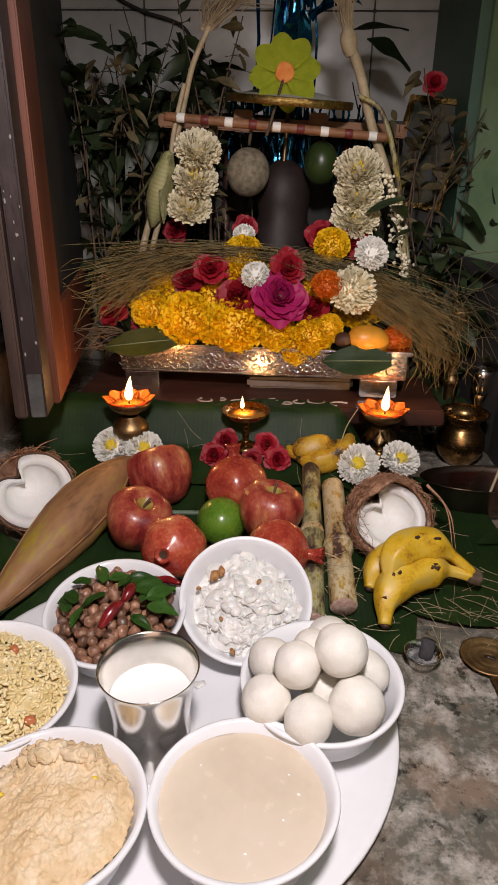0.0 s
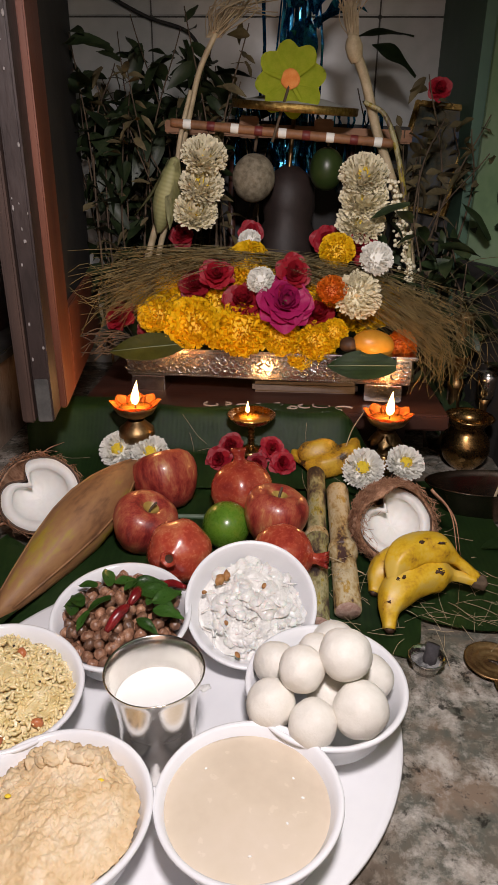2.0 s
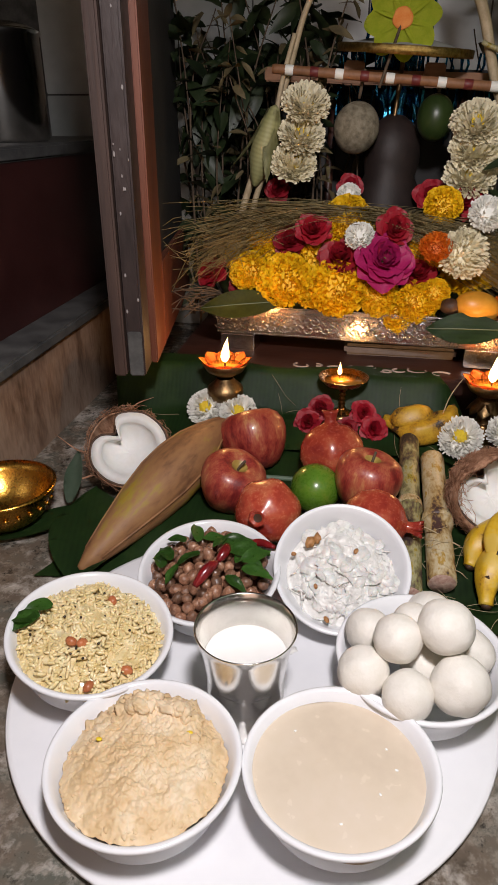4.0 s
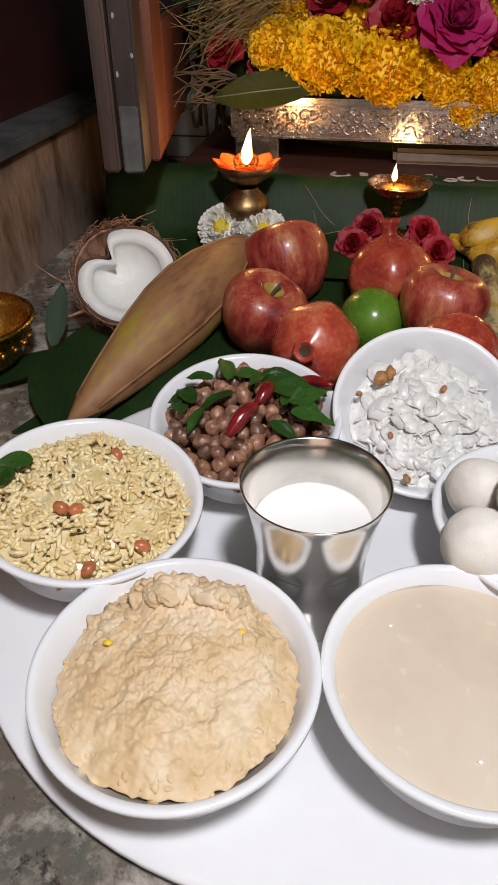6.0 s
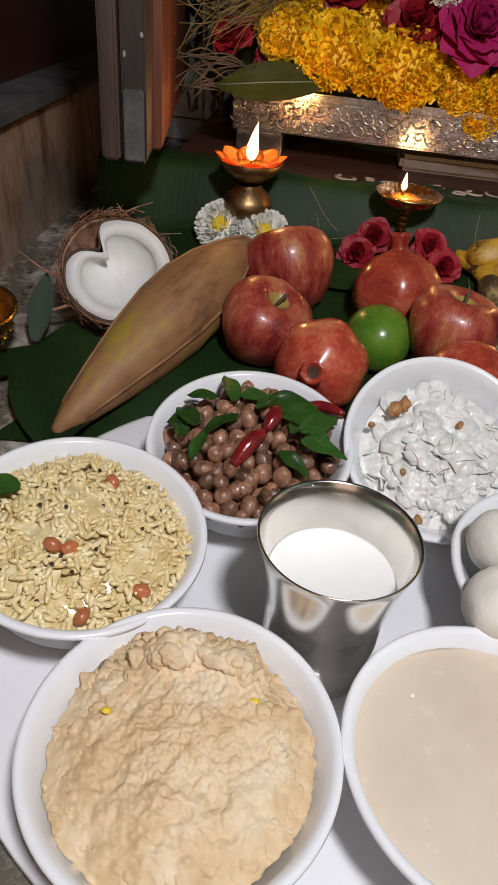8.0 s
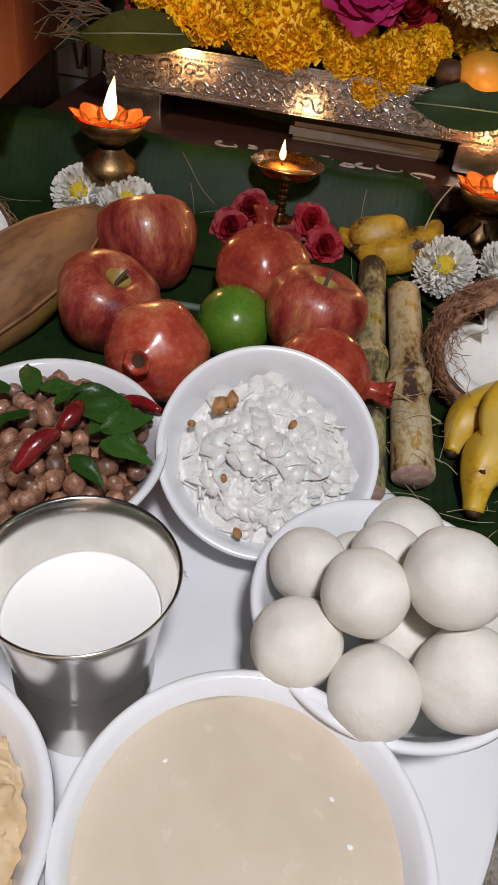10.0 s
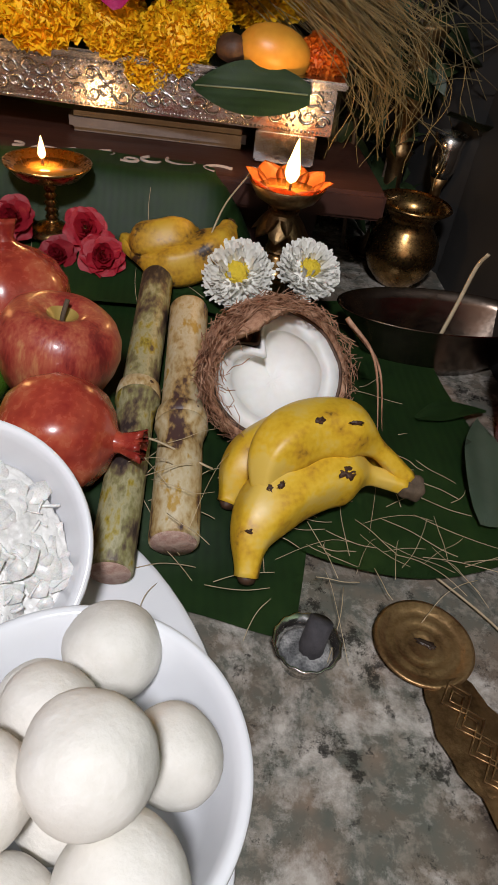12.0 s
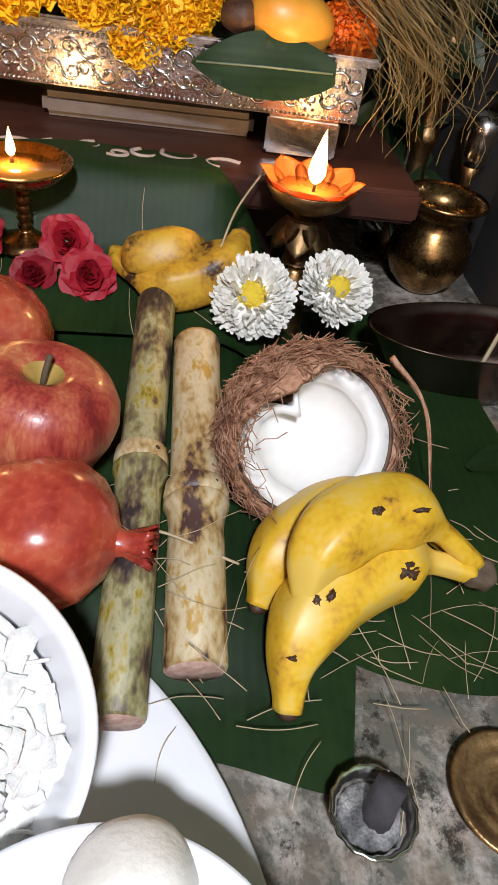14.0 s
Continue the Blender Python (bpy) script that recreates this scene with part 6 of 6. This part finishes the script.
for k in range(170):
    t = rng.random()
    c = Vector((0.165, 0.945, 0.385)).lerp(Vector((0.205, 0.940, 0.250)), t) + Vector((rng.gauss(0, 0.0045), rng.gauss(0, 0.0045), 0))
    b2 = bmesh.ops.create_icosphere(bm, subdivisions=1, radius=rng.uniform(0.0022, 0.0034))
    bmesh.ops.translate(bm, verts=b2["verts"], vec=c)
tagged(part("bud_rest", bm, M["mum_cream"], spike, "small cream buds"), "", "", "", "stuff")

# felt flower, umbrella, foil and shrine back
star = thing("felt_flower", "lime yellow felt flower with an orange heart", "decoration", aim((0.023, 0.948, 0.4951), (0, -1, 0.1)) @ Matrix.Scale(0.85, 4))
for k in range(8):
    bm = bmesh.new()
    petal_fine(bm, Matrix(), 0.053, 0.0165, 0.0, 0.03, k * 1.3)
    bmesh.ops.solidify(bm, geom=bm.faces[:], thickness=0.0015)
    part("petal", bm, M["star_petal"], star, "lime felt petal", pose(0, 0, 0.001 * (k % 2), 0, 0, k * 45 + 10))
part("heart", blob(0.014, 0.014, 0.004, 0.25, 90, 2, 3), M["star_heart"], star, "orange felt heart", pose(0, 0, 0.003))
part("stick", tube([(0, -0.002, 0.004), (-0.010, -0.04, 0.006), (-0.022, -0.085, 0.004)], 0.0022, 6, None, 5), M["twig"], star, "thin brown stick")
umb = thing("small_umbrella", "small cream cloth umbrella with a gold beaded edge", "umbrella", pose(0.031, 1.005, 0.466, 4, 2, 0))
part("canopy", lathe([(0.083, 0.000), (0.070, 0.007), (0.045, 0.013), (0.015, 0.018), (0, 0.019), (0, 0.017), (0.045, 0.011), (0.081, -0.001)], 40, None, lambda a, i: 1 + 0.015 * math.cos(8 * a)), M["cream_cloth"], umb)
part("trim", lathe([(0.0835, -0.003), (0.0850, -0.002), (0.0850, 0.006), (0.0835, 0.007)], 64), M["gold_trim"], umb, "gold beaded trim")
part("pole", tube([(0, 0.03, -0.36), (0, 0.01, -0.15), (0, 0, 0.018)], 0.003, 8), M["dull_brass"], umb)
bm = bmesh.new()
rng = random.Random(61)
for k in range(90):
    x = rng.gauss(0.030, 0.016) if k < 55 else rng.uniform(-0.06, 0.16)
    z1 = 0.60 if k < 30 else 0.47
    z0 = rng.uniform(0.36, 0.42)
    p = [Vector((x + rng.gauss(0, 0.003), 1.045 + rng.uniform(-0.01, 0.02), z1 + (z0 - z1) * t)) for t in (0, 0.25, 0.5, 0.75, 1)]
    w = rng.uniform(0.0012, 0.0026)
    vs = []
    for i, c in enumerate(p):
        a = rng.uniform(-0.8, 0.8)
        d = Vector((math.cos(a), math.sin(a), 0)) * w
        vs.append((bm.verts.new(c - d), bm.verts.new(c + d)))
    for q, s in zip(vs, vs[1:]):
        bm.faces.new((q[0], q[1], s[1], s[0]))
bmesh.ops.solidify(bm, geom=bm.faces[:], thickness=0.0003)
solo("foil_tinsel", bm, M["foil"], "shiny blue foil tinsel strips hanging behind the shrine", "tinsel", None, "", "stuff", False)
foil = thing("foil_bow", "crumpled blue metallic foil bow at the top", "foil", pose(0.042, 1.03, 0.585))
for k, (x, z, rx, rz, L) in enumerate(((-0.020, 0.0, 80, 30, 0.075), (0.010, -0.005, 70, -40, 0.085), (0.0, 0.01, 60, -80, 0.07), (-0.01, 0.015, 95, 0, 0.07), (0.012, -0.02, 40, -100, 0.06), (-0.004, -0.01, -70, 10, 0.08))):
    part("foil_loop", blade(L, 0.045, 0.4, 0.5, 10, 0.12, 0.0, thick=0.0004), M["foil"], foil, "", pose(x, 0, z, rx, 0, rz), False)
solo("idol", lathe([(0, 0.0), (0.046, 0.0), (0.048, 0.03), (0.042, 0.07), (0.034, 0.085), (0.038, 0.105), (0.036, 0.130), (0.026, 0.150), (0.012, 0.160), (0, 0.162)], 40, None, lambda a, i: 1 + 0.03 * math.cos(3 * a)), M["idol"], "small dark clay idol behind the flowers", "idol", pose(0.030, 1.025, 0.235))
solo("idol_pedestal", box(-0.05, 0.11, 0.985, 1.08, 0.168, 0.234, 0.004), M["board"], "dark wooden pedestal under the idol", "pedestal", None, "", "", False)
shrine = thing("shrine_cabinet", "shrine with a brown roof plank and a near-black back for its dark interior", "shrine", pose(0, 0, 0))
# near-black sheet behind the idol gives the interior its darkness
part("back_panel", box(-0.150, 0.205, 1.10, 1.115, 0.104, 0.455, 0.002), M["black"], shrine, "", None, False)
part("roof_plank", box(-0.148, 0.195, 1.02, 1.10, 0.430, 0.447, 0.002), M["bar_wood"], shrine, "brown roof plank", None, False)
for x in (-0.055, 0.118):
    part("post", tube([(x, 1.075, 0.104), (x, 1.075, 0.43)], 0.006, 8), M["board"], shrine)
for x in (-0.03, 0.072):
    part("roof_block", box(x - 0.013, x + 0.013, 1.005, 1.02, 0.428, 0.456, 0.002), M["bar_wood"], shrine, "", None, False)
pic = thing("gilt_picture", "gilt framed dark picture leaning in the corner", "picture", pose(0.232, 1.13, 0.335, -12, 6, -32))
for a in ((-0.05, -0.042, 0.0, 0.16), (0.042, 0.05, 0.0, 0.16)):
    part("stile", box(a[0], a[1], -0.006, 0.006, a[2], a[3], 0.0015), M["gold_trim"], pic, "gilt moulding", None, False)
for a in ((0.0, 0.008), (0.152, 0.16)):
    part("rail", box(-0.0418, 0.0418, -0.006, 0.006, a[0], a[1], 0.0015), M["gold_trim"], pic, "gilt moulding", None, False)
part("picture", box(-0.0418, 0.0418, 0.0, 0.004, 0.0082, 0.1518), M["picture"], pic, "dark picture under glass", None, False)
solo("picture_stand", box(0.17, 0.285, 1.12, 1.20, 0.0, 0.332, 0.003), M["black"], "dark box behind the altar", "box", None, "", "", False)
flower("rose1", (0.238, 1.10, 0.505), 0.018, (0, -0.9, 0.3), 0, "rose", "dark red rose on the picture frame", "flower", "")


STAND["pose"] = Matrix()


# ---- leaves and twigs behind ----
def branches(name, label, region, count, size, material, seed, twigs):
    """Twigs with many small leaves inside a box region."""
    rr = random.Random(seed)
    x0, x1, y0, y1, z0, z1 = region
    ob = thing(name, label, "foliage", pose(0, 0, 0))
    tips = []
    bm = bmesh.new()
    for k in range(twigs):
        a = Vector((rr.uniform(x0, x1), rr.uniform(y0, y1), z0 - 0.02))
        b = a + Vector((rr.gauss(0, 0.03), rr.gauss(0, 0.02), (z1 - z0) * rr.uniform(0.4, 0.7)))
        c = b + Vector((rr.gauss(0, 0.04), rr.gauss(0, 0.03), (z1 - z0) * rr.uniform(0.2, 0.45)))
        c.z = min(c.z, z1)
        p = spline([a, b, c], 10)
        tips += p[3:]
        tube(p, lambda t: 0.0022 - 0.0014 * t, 5, bm)
    tagged(part("twig_rest", bm, M["twig"], ob, "thin brown twigs"), "", "", "", "stuff")
    bm = bmesh.new()
    for k in range(count):
        p = rr.choice(tips) + Vector((rr.gauss(0, 0.006), rr.gauss(0, 0.006), rr.gauss(0, 0.006)))
        L = size * rr.uniform(0.5, 1.25)
        q = Matrix.Translation(p) @ pose(0, 0, 0, rr.uniform(-60, 50), rr.uniform(-50, 50), rr.uniform(0, 360))
        blade(L, L * rr.uniform(0.3, 0.5), rr.uniform(0.1, 0.6), 0.25, 5, 0.06, 0.7, bm, q)
    tagged(part("leaves", bm, material, ob, "small dark leaves"), "", "", "", "stuff")


branches("leafy_branches", "dense dark green leafy branches beside the shrine", (-0.27, -0.10, 1.02, 1.20, 0.12, 0.60), 640, 0.055, M["foliage"], 71, 26)
branches("dry_branches", "dim dry twigs and leaves behind the posts", (-0.25, -0.06, 0.98, 1.10, 0.11, 0.56), 260, 0.030, M["dry_leaf"], 72, 18)
branches("leafy_branches", "dark leafy stems in the corner by the pots", (0.20, 0.34, 0.93, 1.10, 0.02, 0.36), 300, 0.045, M["foliage"], 73, 16)
branches("dry_branches", "dry twigs hanging beside the picture", (0.15, 0.24, 1.0, 1.10, 0.11, 0.52), 150, 0.030, M["dry_leaf"], 74, 12)
for k, (at, L, w, rx, ry, rz) in enumerate((((0.125, 1.15, 0.566), 0.085, 0.034, 10, 20, -88), ((0.150, 1.15, 0.555), 0.080, 0.05, -25, 30, -100), ((0.320, 0.98, 0.315), 0.085, 0.035, 20, 30, -70), ((0.325, 0.985, 0.34), 0.07, 0.022, 60, 0, -20), ((0.31, 0.97, 0.30), 0.07, 0.022, 50, 0, 40), ((0.30, 0.93, 0.19), 0.09, 0.05, 0, 30, -60), ((0.305, 0.90, 0.145), 0.075, 0.045, -10, -10, -90), ((0.285, 0.90, 0.155), 0.05, 0.035, 15, -20, 30))):
    solo("broad_leaf", blade(L, w, 0.15, 0.25, 10, 0.05, 0.5, thick=0.0006), M["foliage"], "broad dark green leaf on a hidden stem", "leaf", pose(*at, rx, ry, rz), "broad leaves in the corner")
bm = bmesh.new()
rr = random.Random(81)
for k in range(36):
    a = Vector((0.26 + rr.gauss(0, 0.02), 0.93 + rr.gauss(0, 0.02), 0.20 + rr.gauss(0, 0.03)))
    tube([a, a + Vector((0.03, 0, 0.03 * rr.uniform(-1, 1.5))), a + Vector((0.09, rr.gauss(0, 0.02), 0.05 * rr.uniform(-1.5, 1.5)))], 0.0005, 3, bm, 4, None, False)
solo("wild_grass", bm, M["dry_leaf"], "thin dark grass stems in the corner", "grass", None, "", "stuff")
solo("wire", tube([(-0.30, 1.33, 0.66), (-0.22, 1.33, 0.622), (-0.15, 1.33, 0.60), (-0.12, 1.33, 0.56)], 0.003, 8, None, 8), M["black"], "thin black wire along the tile wall", "wire")
pan = thing("steel_vessel", "tall steel vessel on the dark counter", "vessel", pose(-0.52, 1.0, 0.3565))
part("body", lathe([(0, 0), (0.06, 0), (0.064, 0.004), (0.064, 0.13), (0.068, 0.135), (0.066, 0.137), (0.061, 0.131), (0.061, 0.006), (0, 0.005)], 48), M["steel"], pan)
part("lid", lathe([(0.064, 0.138), (0.05, 0.145), (0.01, 0.149), (0.008, 0.158), (0, 0.160)], 48), M["steel"], pan)

# ---- wall tiles ----
tile = bpy.data.meshes.new("tile")
_b = finish(box(-0.0970, 0.0970, -0.006, 0.0, -0.0970, 0.0970, 0.0015), False)
_b.to_mesh(tile)
_b.free()
tile.materials.append(M["tile"])
for i in range(-3, 3):
    for j in range(8):
        place("tile", tile, back, "", pose(0.082 + 0.197 * i, 1.3448, -0.066 + 0.197 * j))
